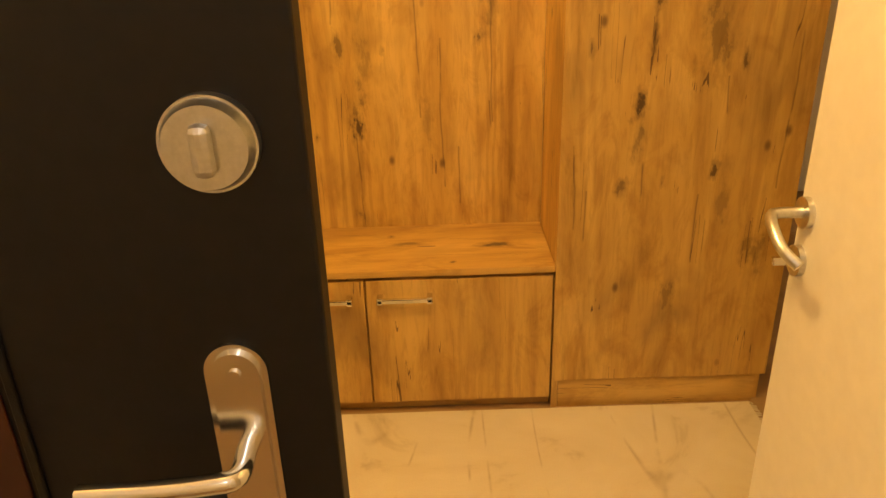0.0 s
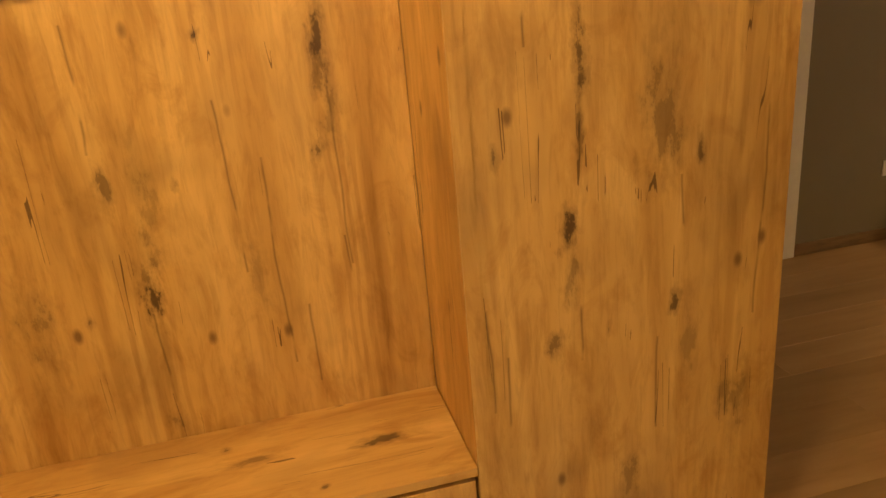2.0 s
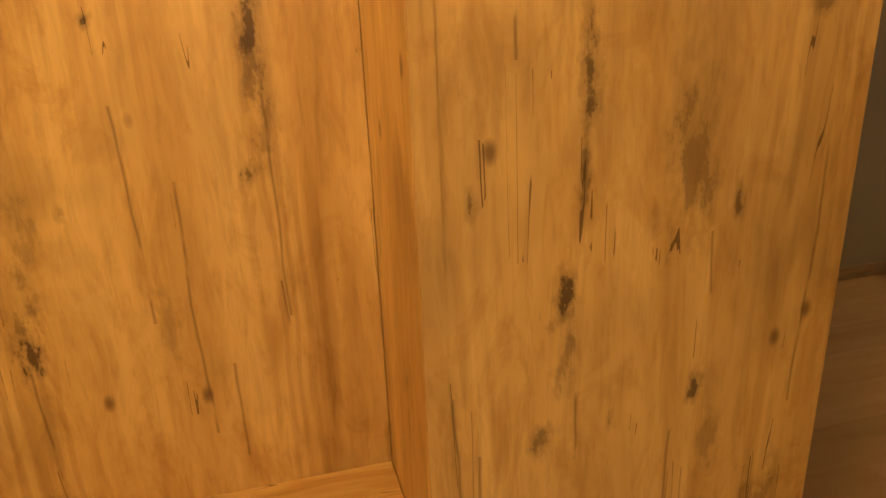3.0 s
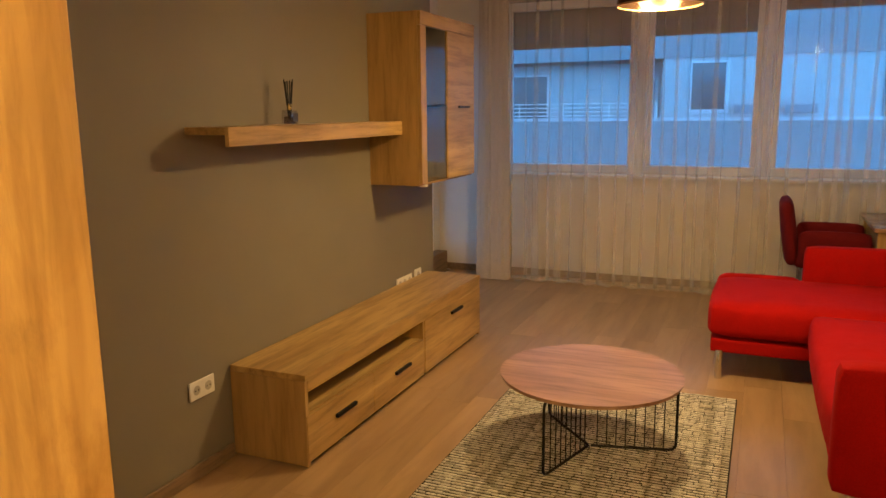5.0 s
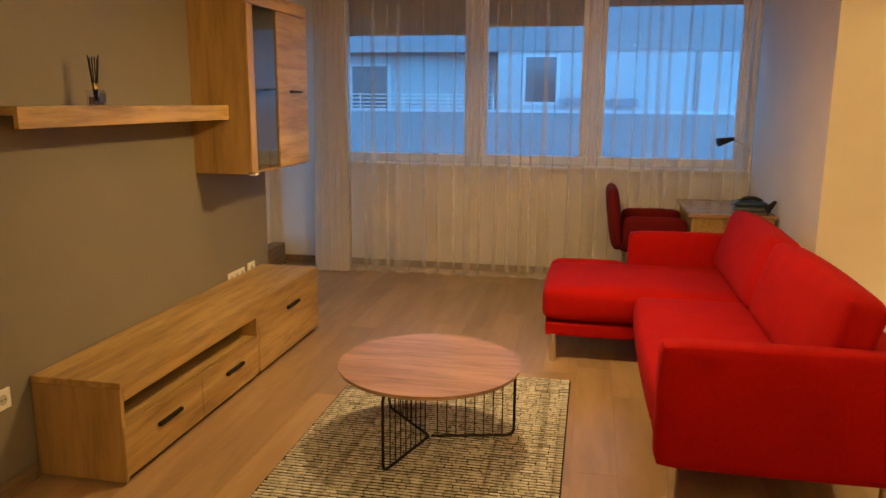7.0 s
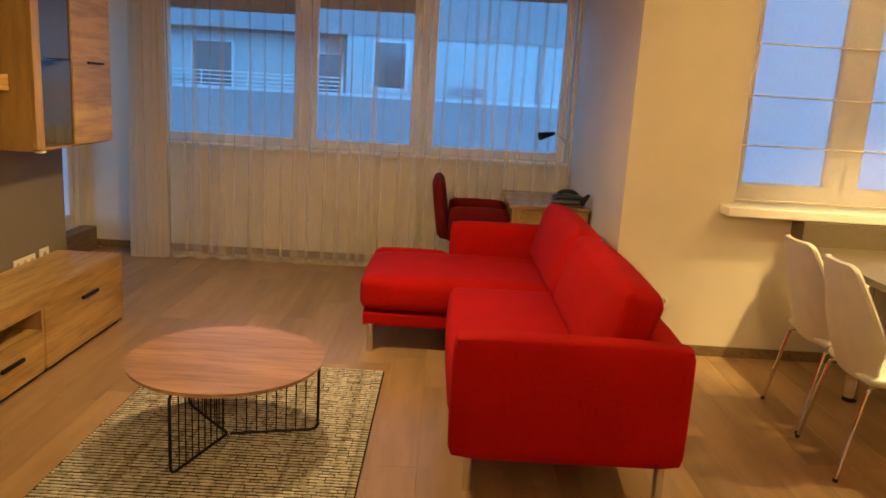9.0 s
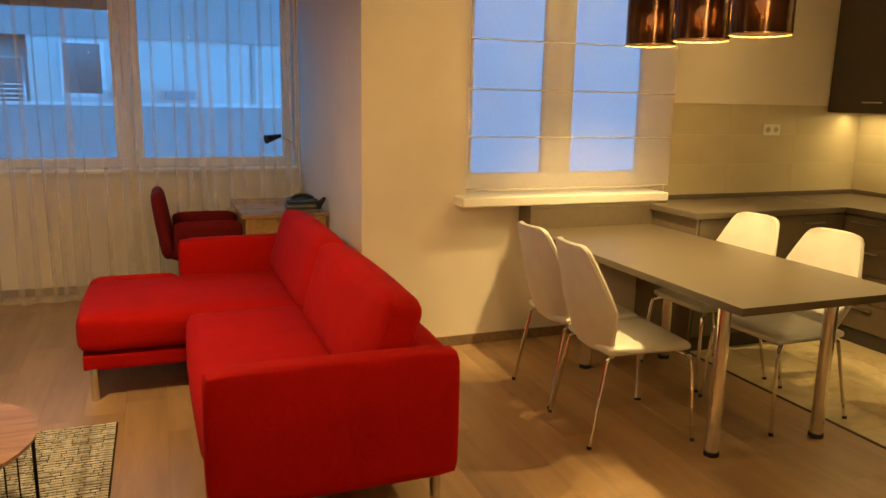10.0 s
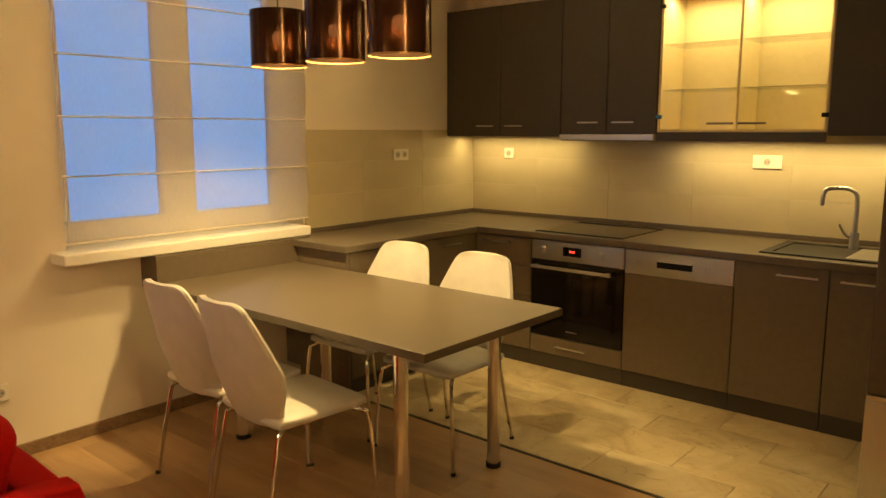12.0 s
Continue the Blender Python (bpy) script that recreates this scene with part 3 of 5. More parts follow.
KNOTS_B = [(-0.064, 0.876, 0.026, 0.045, 0.95), (-0.068, 0.93, 0.02, 0.06, 0.45), (0.364, 1.392, 0.02, 0.05, 0.9), (0.356, 1.32, 0.02, 0.06, 0.5), (-0.104, 1.125, 0.02, 0.045, 0.7), (0.127, 1.41, 0.013, 0.011, 0.95), (0.031, 1.115, 0.01, 0.014, 0.8), (0.326, 1.152, 0.028, 0.018, 0.75), (0.37, 1.21, 0.03, 0.06, 0.45), (-0.035, 1.07, 0.035, 0.09, 0.4), (-0.295, 0.86, 0.045, 0.08, 0.5), (0.165, 0.89, 0.03, 0.07, 0.3), (-0.2, 0.843, 0.012, 0.014, 0.7), (-0.063, 0.56, 0.03, 0.03, 0.5)]
CRACKS_B = [(0.141, 0.9, 1.28, -0.03), (0.213, 0.66, 1.15, 0.0), (-0.069, 0.55, 0.84, 0.0), (0.37, 0.88, 1.28, 0.0), (0.364, 0.83, 0.95, 0.0), (-0.118, 1.2, 1.45, 0.05), (0.263, 0.6, 0.8, 0.0)]
RUST = rustic("rustic_oak_decor")
RUST_B = rustic("rustic_oak_back", KNOTS_B, cracks=CRACKS_B)
RUST_R = rustic("rustic_oak_front", KNOTS_R, cracks=CRACKS_R)
RUST_F = rustic("rustic_oak_flat", flat=True)
RUST_T = rustic("rustic_oak_seat", [(0.36, 2.37, 0.06, 0.014, 0.9), (0.10, 2.40, 0.08, 0.016, 0.6), (0.23, 2.25, 0.012, 0.008, 0.8), (-0.2, 2.33, 0.07, 0.014, 0.7), (0.03, 2.46, 0.014, 0.008, 0.7)], flat=True)
NX = 0.541
ward = thing("hall_wardrobe", (0, 0, 0), "tall fitted hall wardrobe in rustic knotty oak decor", "wardrobe")
part("front_panel", boxes((NX + 0.022, 1.236, FY, FY + 0.02, 0.108, 2.55), bevel=0.0015), RUST_R, ward)
part("end_panel", boxes((1.209, 1.229, FY + 0.021, 2.78, 0.0, 2.55), bevel=0.001), RUST, ward)
part("side_panel", boxes((NX, NX + 0.020, FY + 0.004, BY, 0.0, 2.55), bevel=0.0015), RUST, ward)
part("edge_strip", boxes((NX + 0.001, NX + 0.034, FY - 0.004, FY - 0.0005, 0.11, 2.55)), RUST, ward)
part("plinth", boxes((NX + 0.022, 1.208, FY + 0.008, FY + 0.028, 0.0, 0.106)), RUST_F, ward)
part("back_panel", boxes((-1.04, NX - 0.001, BY, BY + 0.018, 0.0, 2.55)), RUST_B, ward)
part("top_panel", boxes((-1.04, 1.231, FY + 0.005, 2.70, 2.552, 2.60)), RUST_F, ward)

seat = thing("hall_bench_cabinet", (0, 0, 0), "low rustic oak bench cabinet with two metal-handled doors", "cabinet")
part("top", boxes((-1.04, NX - 0.002, FY - 0.004, BY - 0.001, 0.503, 0.524), bevel=0.0015), RUST_T, seat)
part("body", boxes((-1.04, NX - 0.003, FY + 0.022, BY - 0.001, 0.042, 0.501)), RUST, seat)
part("plinth", boxes((-1.04, NX - 0.003, FY + 0.035, FY + 0.05, 0.0, 0.041)), RUST_F, seat)
for x0, x1, hx in ((-0.038, NX - 0.006, 0.080), (-0.62, -0.044, -0.165)):
    d = part("door", boxes((x0, x1, FY + 0.002, FY + 0.021, 0.044, 0.489), bevel=0.0015), RUST, seat)
    bm = boxes((hx - 0.085, hx + 0.085, FY - 0.032, FY - 0.019, 0.426, 0.441), bevel=0.003)
    for s in (-0.085, 0.067):
        box(bm, hx + s, hx + s + 0.018, FY - 0.032, FY + 0.002, 0.422, 0.445, bevel=0.003)
    part("handle", bm, CHROME, d, "polished metal bar handle")


def coat_hook(x, z):
    h = thing("coat_hook", (x, BY, z), "small bronze double coat hook on the wooden panel", "hook", "coat hooks")
    part("plate", boxes((x - 0.011, x + 0.011, BY - 0.006, BY - 0.0005, z - 0.015, z + 0.055), bevel=0.004), NICKEL, h)
    for s in (-1, 1):
        bm = bmesh.new()
        tube(bm, curve_points([(x, BY - 0.006, z), (x + s * 0.012, BY - 0.022, z - 0.012), (x + s * 0.028, BY - 0.034, z - 0.010), (x + s * 0.036, BY - 0.036, z + 0.002)], 5), 0.0055)
        bmesh.ops.create_uvsphere(bm, u_segments=10, v_segments=8, radius=0.009, matrix=Matrix.Translation((x + s * 0.037, BY - 0.036, z + 0.003)))
        part("prong", bm, NICKEL, h, smooth=True)
    bm = bmesh.new()
    tube(bm, curve_points([(x, BY - 0.006, z + 0.04), (x, BY - 0.035, z + 0.036), (x, BY - 0.048, z + 0.062)], 5), 0.006)
    part("upper_prong", bm, NICKEL, h, smooth=True)


coat_hook(-0.188, 1.530)
coat_hook(0.326, 1.514)

# cream hall rug with a loose marbled line pattern and a short fringe
m, n, l, b = material("cream_marbled_pile", 0.95)
v = coords(n, l)
blot = noise_tex(n, l, v, 3.0, 5, 0.6, 1.2)
c = ramp(n, l, blot, [(0.28, (0.50, 0.41, 0.29)), (0.42, (0.70, 0.62, 0.49)), (0.7, (0.76, 0.69, 0.57))])
vein = math_node(n, l, 'ABSOLUTE', math_node(n, l, 'SUBTRACT', noise_tex(n, l, coords(n, l, (2.2, 0.5, 1), rot=(0, 0, 38)), 1.5, 0, 0.4, 0.0), 0.5))
vein2 = math_node(n, l, 'ABSOLUTE', math_node(n, l, 'SUBTRACT', noise_tex(n, l, coords(n, l, (2.4, 0.45, 1), rot=(0, 0, -47)), 1.4, 0, 0.4, 0.0), 0.52))
worn = ramp(n, l, noise_tex(n, l, v, 5.5, 3), [(0.47, (0, 0, 0)), (0.60, (1, 1, 1))])
for vv in (vein, vein2):
    c = mix(n, l, c, (0.30, 0.20, 0.11), mix(n, l, (0, 0, 0), ramp(n, l, vv, [(0.001, (0.42,) * 3), (0.010, (0, 0, 0))]), worn))
l.new(c, b.inputs["Base Color"])
bump(n, l, b, noise_tex(n, l, v, 260, 3), 0.6, 0.003)
PILE = m
HR = (-0.95, 1.19, 0.10, 2.190)
hr = thing("hall_rug", (0.1, 1.1, 0), "cream hall rug with faint brown marbled lines", "rug")
bm = bmesh.new()
bmesh.ops.create_grid(bm, x_segments=60, y_segments=60, size=0.5, matrix=Matrix.Translation(((HR[0] + HR[1]) / 2, (HR[2] + HR[3]) / 2, 0.010)) @ Matrix.Diagonal((HR[1] - HR[0], HR[3] - HR[2], 1, 1)))
for q in bm.verts:
    q.co.z += 0.0012 * noise.noise(q.co * 9)
ex = bmesh.ops.extrude_edge_only(bm, edges=[e for e in bm.edges if e.is_boundary])
for q in ex["geom"]:
    if isinstance(q, bmesh.types.BMVert):
        q.co.z = 0.0015
part("surface", bm, PILE, hr, smooth=True)
fringe = bmesh.new()
rf = random.Random(3)
for k in range(150):
    yy = HR[2] + (HR[3] - HR[2]) * k / 149
    tube(fringe, [(HR[1] - 0.004, yy, 0.008), (HR[1] + rf.uniform(0.004, 0.010), yy + rf.uniform(-0.004, 0.004), 0.006), (HR[1] + rf.uniform(0.012, 0.024), yy + rf.uniform(-0.009, 0.009), 0.003)], 0.0028, 5)
fo = part("fringe", fringe, PILE, hr, "short cream fringe")
fo["kind"] = "stuff"

# black security door, standing open across the hall
BLACKDOOR = plain("black_door_skin", (0.009, 0.0075, 0.007), 0.5, wear=0.2, scale=40, strength=0.1)
BLACKDOOR.node_tree.nodes["Principled BSDF"].inputs["Specular IOR Level"].default_value = 0.3
DX, DY = 0.091, 0.756
door1 = thing("security_door", (-0.806, DY, 0), "open black security door with steel furniture", "door")
part("leaf", boxes((-0.816, DX, DY, DY + 0.036, 0.025, 2.05), bevel=0.003), BLACKDOOR, door1)
part("moulding", boxes((-0.209, -0.200, DY - 0.006, DY + 0.001, 0.25, 1.85), (-0.756, -0.209, DY - 0.006, DY + 0.001, 1.838, 1.85), bevel=0.002), BLACKDOOR, door1)
part("inset_panel", boxes((-0.756, -0.216, DY - 0.004, DY + 0.001, 0.25, 1.16), bevel=0.002), plain("dark_cherry", (0.045, 0.011, 0.005), 0.4), door1, "dark cherry inset panel")
rose = bmesh.new()
KX, KZ = 0.016, 1.351
rod(rose, (KX, DY - 0.012, KZ), (KX, DY, KZ), 0.040, 40)
rod(rose, (KX, DY - 0.022, KZ), (KX, DY - 0.012, KZ), 0.034, 40, 0.038)
ro = part("lock_rose", rose, NICKEL, door1, "round satin steel lock rose", smooth=True)
part("thumb_turn", boxes((KX - 0.009, KX + 0.009, DY - 0.036, DY - 0.021, KZ - 0.022, KZ + 0.022), bevel=0.007), NICKEL, ro)
bm = bmesh.new()
for k in range(2):
    rr = (0.029, 0.022)[k]
    prof = [(math.cos(a) * rr, math.sin(a) * rr + 0.0) for a in [math.pi * i / 16 for i in range(17)]] + [(-rr, -0.19), (rr, -0.19)]
    yy = (DY - 0.007, DY - 0.012)[k]
    f = bm.faces.new([bm.verts.new((0.006 + a, DY, 1.136 + b)) for a, b in prof])
    r = bmesh.ops.extrude_face_region(bm, geom=[f])
    for v in r["geom"]:
        if isinstance(v, bmesh.types.BMVert):
            v.co.y = yy
pl = part("handle_plate", bm, CHROME, door1, "long rounded steel handle plate", smooth=True)
bm = bmesh.new()
tube(bm, curve_points([(0.006, DY - 0.01, 1.052), (0.006, DY - 0.05, 1.052), (-0.018, DY - 0.058, 1.051), (-0.068, DY - 0.058, 1.046), (-0.138, DY - 0.056, 1.042)], 6), 0.010, 10)
part("lever", bm, CHROME, pl, smooth=True)
bm = bmesh.new()
rod(bm, (0.006, DY - 0.015, 1.136), (0.006, DY - 0.012, 1.136), 0.006, 12)
part("screw", bm, CHROME, pl, smooth=True)

# white interior door, standing open along the passage
WX3, WY3 = 0.787, 1.307
door3 = thing("white_door", (WX3, WY3, 0), "open white interior door with a curved steel lever", "door")
part("leaf", boxes((WX3, WX3 + 0.040, WY3 - 0.864, WY3, 0.025, 2.02), bevel=0.002), WHITE, door3)
part("lock_plate", boxes((WX3 + 0.010, WX3 + 0.030, WY3 - 0.0005, WY3 + 0.0015, 0.93, 1.13), bevel=0.0005), NICKEL, door3)
HZ = 1.054
for face, out in ((WX3, -1), (WX3 + 0.040, 1)):
    ly = WY3 - 0.026
    bm = bmesh.new()
    rod(bm, (face, ly, HZ), (face + out * 0.010, ly, HZ), 0.026, 28)
    r1 = part("lever_rose", bm, NICKEL, door3, smooth=True)
    bm = bmesh.new()
    tube(bm, curve_points([(face + out * 0.008, ly, HZ), (face + out * 0.048, ly, HZ + 0.001), (face + out * 0.062, ly - 0.008, HZ - 0.002),
                           (face + out * 0.067, ly - 0.035, HZ - 0.014), (face + out * 0.063, ly - 0.066, HZ - 0.034), (face + out * 0.046, ly - 0.090, HZ - 0.052)], 6), 0.0095, 10)
    part("lever", bm, NICKEL, r1, "curved satin steel lever", smooth=True)
    bm = bmesh.new()
    rod(bm, (face, ly, HZ - 0.085), (face + out * 0.010, ly, HZ - 0.085), 0.026, 28)
    r2 = part("lock_rose", bm, NICKEL, door3, smooth=True)
    if out < 0:
        part("key", boxes((face - 0.045, face - 0.010, ly - 0.005, ly + 0.005, HZ - 0.092, HZ - 0.078), bevel=0.002), CHROME, r2)

# ---- living room ----


def socket(x, y, z, axis, width=0.15, holes=2, sign=-1, name="wall_socket"):
    """A plastic socket plate; axis is the way it faces."""
    s = thing(name, (x, y, z), "white plastic double power socket on the wall" if holes > 1 else "white plastic power socket on the wall", "socket", "power sockets")
    h = 0.04

    def flat(u0, u1, v0, v1, d0, d1):
        return (x + d0 * sign, x + d1 * sign, y + u0, y + u1, z + v0, z + v1) if axis == 'x' else (x + u0, x + u1, y + d0 * sign, y + d1 * sign, z + v0, z + v1)

    def srt(r):
        return (min(r[0], r[1]), max(r[0], r[1]), min(r[2], r[3]), max(r[2], r[3]), r[4], r[5])
    part("plate", boxes(srt(flat(-width / 2, width / 2, -h, h, 0.001, 0.010)), bevel=0.003), SOCKET, s)
    for k in range(holes):
        u = (k - (holes - 1) / 2) * 0.071
        bm = bmesh.new()
        a, b = ((x + 0.0105 * sign, y + u, z), (x + 0.009 * sign, y + u, z)) if axis == 'x' else ((x + u, y + 0.0105 * sign, z), (x + u, y + 0.009 * sign, z))
        rod(bm, a, b, 0.021, 20)
        # flat disc: the darker plastic tone stands in for shade in the well
        w = part("well", bm, plain("shaded_socket_well", (0.45, 0.42, 0.36), 0.4), s)
        pins = bmesh.new()
        for q in (-0.0095, 0.0095):
            a, b = ((x + 0.0125 * sign, y + u + q, z), (x + 0.010 * sign, y + u + q, z)) if axis == 'x' else ((x + u + q, y + 0.0125 * sign, z), (x + u + q, y + 0.010 * sign, z))
            rod(pins, a, b, 0.003, 8)
        # black studs drawn for the dark inside of the pin holes
        part("pin_hole_dark", pins, RUBBER, w)
    return s


socket(3.265, TVW, 0.388, 'y')
socket(5.225, TVW, 0.425, 'y', 0.22, 3)
socket(5.435, TVW, 0.435, 'y', 0.10, 1)
socket(WIN2, 0.255, 0.335, 'x', 0.15, 2)

# low bench for a television
TX0, TX1, TY0, TY1, TH = 3.449, 5.590, 3.555, 3.950, 0.430
tvb = thing("tv_bench", ((TX0 + TX1) / 2, 3.75, 0), "long low golden oak television bench with open slot", "tv bench")
part("top", boxes((TX0, TX1, TY0, TY1, TH - 0.028, TH), bevel=0.002), FURN, tvb)
part("side", boxes((TX0, TX0 + 0.022, TY0 + 0.004, TY1, 0.012, TH - 0.029), bevel=0.001), FURN_V, tvb)
part("side", boxes((TX1 - 0.022, TX1, TY0 + 0.004, TY1, 0.012, TH - 0.029), bevel=0.001), FURN_V, tvb)
part("rail", boxes((TX0 + 0.0225, TX1 - 0.0225, TY0 + 0.002, TY0 + 0.022, 0.348, TH - 0.029), bevel=0.001), FURN, tvb)
part("back", boxes((TX0 + 0.0225, TX1 - 0.0225, TY1 - 0.012, TY1 - 0.002, 0.05, TH - 0.03)), FURN, tvb)
part("shelf", boxes((TX0 + 0.0225, 4.655, TY0 + 0.024, TY1 - 0.013, 0.225, 0.243)), FURN, tvb)
part("divider", boxes((4.657, 4.677, TY0 + 0.004, TY1 - 0.013, 0.05, 0.347)), FURN_V, tvb)
part("plinth", boxes((TX0 + 0.023, TX1 - 0.023, TY0 + 0.03, TY1 - 0.013, 0.0, 0.045)), BLACK, tvb)
for x0, x1, z1, hx in ((TX0 + 0.004, 4.053, 0.242, 3.768), (4.056, 4.655, 0.242, 4.373), (4.680, TX1 - 0.004, 0.346, 5.150)):
    d = part("drawer_front", boxes((x0, x1, TY0, TY0 + 0.020, 0.030, z1), bevel=0.002), FURN, tvb)
    hz = 0.16 if z1 < 0.3 else 0.295
    part("handle", boxes((hx - 0.09, hx + 0.09, TY0 - 0.018, TY0 - 0.0005, hz - 0.009, hz + 0.009), bevel=0.004), BLACK, d, "short black bar handle")

shelf = thing("wall_shelf", (4.03, 3.84, 1.41), "thick golden oak floating wall shelf", "shelf")
part("board", boxes((3.275, 4.806, 3.758, TVW - 0.001, 1.448, 1.478), bevel=0.001), FURN, shelf)
part("front_fascia", boxes((3.275, 4.806, 3.738, 3.7575, 1.402, 1.479), bevel=0.002), FURN, shelf)

# wall cabinet with a glazed and a wooden door
CX0, CX1, CY0, CZ0, CZ1 = 4.810, 5.655, 3.635, 1.108, 2.085
cab = thing("wall_cabinet", ((CX0 + CX1) / 2, 3.8, CZ0), "golden oak wall cabinet with glass and wood doors", "cabinet")
part("side", boxes((CX0, CX0 + 0.02, CY0 + 0.003, TVW - 0.001, CZ0, CZ1), bevel=0.001), FURN_V, cab)
part("side", boxes((CX1 - 0.02, CX1, CY0 + 0.003, TVW - 0.001, CZ0, CZ1), bevel=0.001), FURN_V, cab)
part("top", boxes((CX0 + 0.021, CX1 - 0.021, CY0 + 0.003, TVW - 0.001, CZ1 - 0.02, CZ1)), FURN, cab)
part("bottom", boxes((CX0 + 0.021, CX1 - 0.021, CY0 + 0.003, TVW - 0.001, CZ0, CZ0 + 0.02)), FURN, cab)
# this grey stands in for the window's reflection in the glass door
part("back", boxes((CX0 + 0.021, CX1 - 0.021, TVW - 0.012, TVW - 0.002, CZ0 + 0.021, CZ1 - 0.021)), plain("reflection_grey_backing", (0.50, 0.49, 0.48), 0.5), cab)
part("fascia", boxes((CX0, CX1, CY0 - 0.018, CY0 + 0.002, CZ1 - 0.075, CZ1), bevel=0.002), FURN, cab)
part("stile", boxes((CX0, CX0 + 0.075, CY0 - 0.018, CY0 + 0.002, CZ0 + 0.012, CZ1 - 0.077), bevel=0.002), FURN_V, cab)
part("shelf", boxes((CX0 + 0.022, 5.20, CY0 + 0.03, TVW - 0.013, 1.558, 1.568)), plain("dark_glass_edge", (0.05, 0.06, 0.06), 0.2), cab)
# divider carries the same painted reflection grey as the back
part("divider", boxes((5.200, 5.216, CY0 + 0.003, TVW - 0.013, CZ0 + 0.021, CZ1 - 0.021)), plain("reflection_grey_lining", (0.50, 0.49, 0.48), 0.5), cab)
gd = part("glass_door", boxes((CX0 + 0.078, 5.195, CY0 - 0.010, CY0 - 0.004, CZ0 + 0.015, CZ1 - 0.08)), glass("smoked_glass", (0.66, 0.66, 0.68), ior=1.5), cab, "smoked glass door")
gd.visible_shadow = False
part("handle", boxes((5.03, 5.17, CY0 - 0.022, CY0 - 0.0105, 1.562, 1.572), bevel=0.002), BLACK, gd)
wd = part("door", boxes((5.199, CX1 - 0.002, CY0 - 0.018, CY0 + 0.001, CZ0 + 0.012, CZ1 - 0.078), bevel=0.002), FURN, cab)
part("handle", boxes((5.36, 5.55, CY0 - 0.030, CY0 - 0.0185, 1.552, 1.566), bevel=0.004), BLACK, wd)
part("under_lamp", boxes((4.87, 4.91, CY0 - 0.01, CY0 + 0.03, CZ0 - 0.012, CZ0 - 0.0005), bevel=0.003), SOCKET, cab)

# reed diffuser
dif = thing("reed_diffuser", (3.87, 3.86, 1.478), "glass reed diffuser with dark sticks on the shelf", "diffuser")
part("bottle", boxes((3.838, 3.902, 3.835, 3.885, 1.4785, 1.545), bevel=0.006), glass("bottle_glass", (0.88, 0.86, 0.88)), dif)
part("liquid", boxes((3.846, 3.894, 3.842, 3.878, 1.483, 1.515), bevel=0.003), glass("violet_liquid", (0.62, 0.52, 0.58)), dif)
part("label_plate", boxes((3.86, 3.90, 3.8335, 3.8348, 1.492, 1.530)), plain("dark_label", (0.035, 0.03, 0.05), 0.5), dif)
bm = bmesh.new()
rod(bm, (3.87, 3.86, 1.545), (3.87, 3.86, 1.572), 0.012, 16)
part("collar", bm, plain("gold_collar", (0.6, 0.42, 0.15), 0.25, 1.0), dif, "gold collar", smooth=True)
for k in range(6):
    a = k * 1.05
    bm = bmesh.new()
    rod(bm, (3.87 + 0.004 * math.cos(a), 3.86 + 0.004 * math.sin(a), 1.50), (3.87 + 0.026 * math.cos(a), 3.86 + 0.018 * math.sin(a), 1.672 + 0.006 * (k % 3)), 0.0028, 6)
    part("reed", bm, BLACK, dif)

# round coffee table
TCX, TCY, TTZ, TR = 4.105, 2.475, 0.372, 0.405
ct = thing("coffee_table", (TCX, TCY, 0.012), "round wood-top coffee table on black wire frames", "coffee table")
bm = bmesh.new()
bmesh.ops.create_cone(bm, cap_ends=True, segments=72, radius1=TR - 0.006, radius2=TR, depth=0.018, matrix=Matrix.Translation((TCX, TCY, TTZ - 0.009)))
part("tabletop", bm, TABLETOP, ct, smooth=True)
for ang in (163, -76, 43):
    d = Vector((math.cos(radians(ang)), math.sin(radians(ang)), 0))
    c = Vector((TCX - 0.0, TCY, 0))
    zb, zt, rl = 0.019, TTZ - 0.024, 0.385
    line = [c + Vector((0, 0, zb)) + d * 0.01, c + d * (rl - 0.03) + Vector((0, 0, zb))] + \
           [c + d * (rl - 0.03 + 0.03 * math.sin(k)) + Vector((0, 0, zb + 0.03 - 0.03 * math.cos(k))) for k in (0.4, 0.8, 1.2, 1.57)] + \
           [c + d * (rl - 0.03 + 0.03 * math.cos(k)) + Vector((0, 0, zt - 0.03 + 0.03 * math.sin(k))) for k in (0.0, 0.4, 0.8, 1.2, 1.57)] + [c + d * 0.01 + Vector((0, 0, zt))]
    bm = bmesh.new()
    tube(bm, line, 0.0065)
    fr = part("leg_frame", bm, BLACK, ct, smooth=True)
    for k in range(8):
        p = c + d * (0.02 + 0.042 * (k + 0.4))
        bm = bmesh.new()
        rod(bm, p + Vector((0, 0, zb)), p + Vector((0, 0, zt)), 0.0028, 6)
        part("wire", bm, BLACK, fr)

# woven rug
RX0, RX1, RY0, RY1 = 3.185, 4.970, 1.868, 3.045
m, n, l, b = material("woven_wool", 0.95)
geo = n.new("ShaderNodeNewGeometry")
streak = noise_tex(n, l, coords(n, l, (0.6, 26, 1)), 1.0, 3)
tone = ramp(n, l, geo.outputs["Random Per Island"], [(0.0, (0.34, 0.32, 0.28)), (0.2, (0.62, 0.59, 0.52)), (1.0, (0.82, 0.79, 0.71))])
l.new(mix(n, l, tone, ramp(n, l, streak, [(0.35, (0.66, 0.63, 0.58)), (0.55, (1, 1, 1))]), 1.0, 'MULTIPLY'), b.inputs["Base Color"])
bump(n, l, b, noise_tex(n, l, coords(n, l), 400, 2), 0.5, 0.002)
WOOL = m
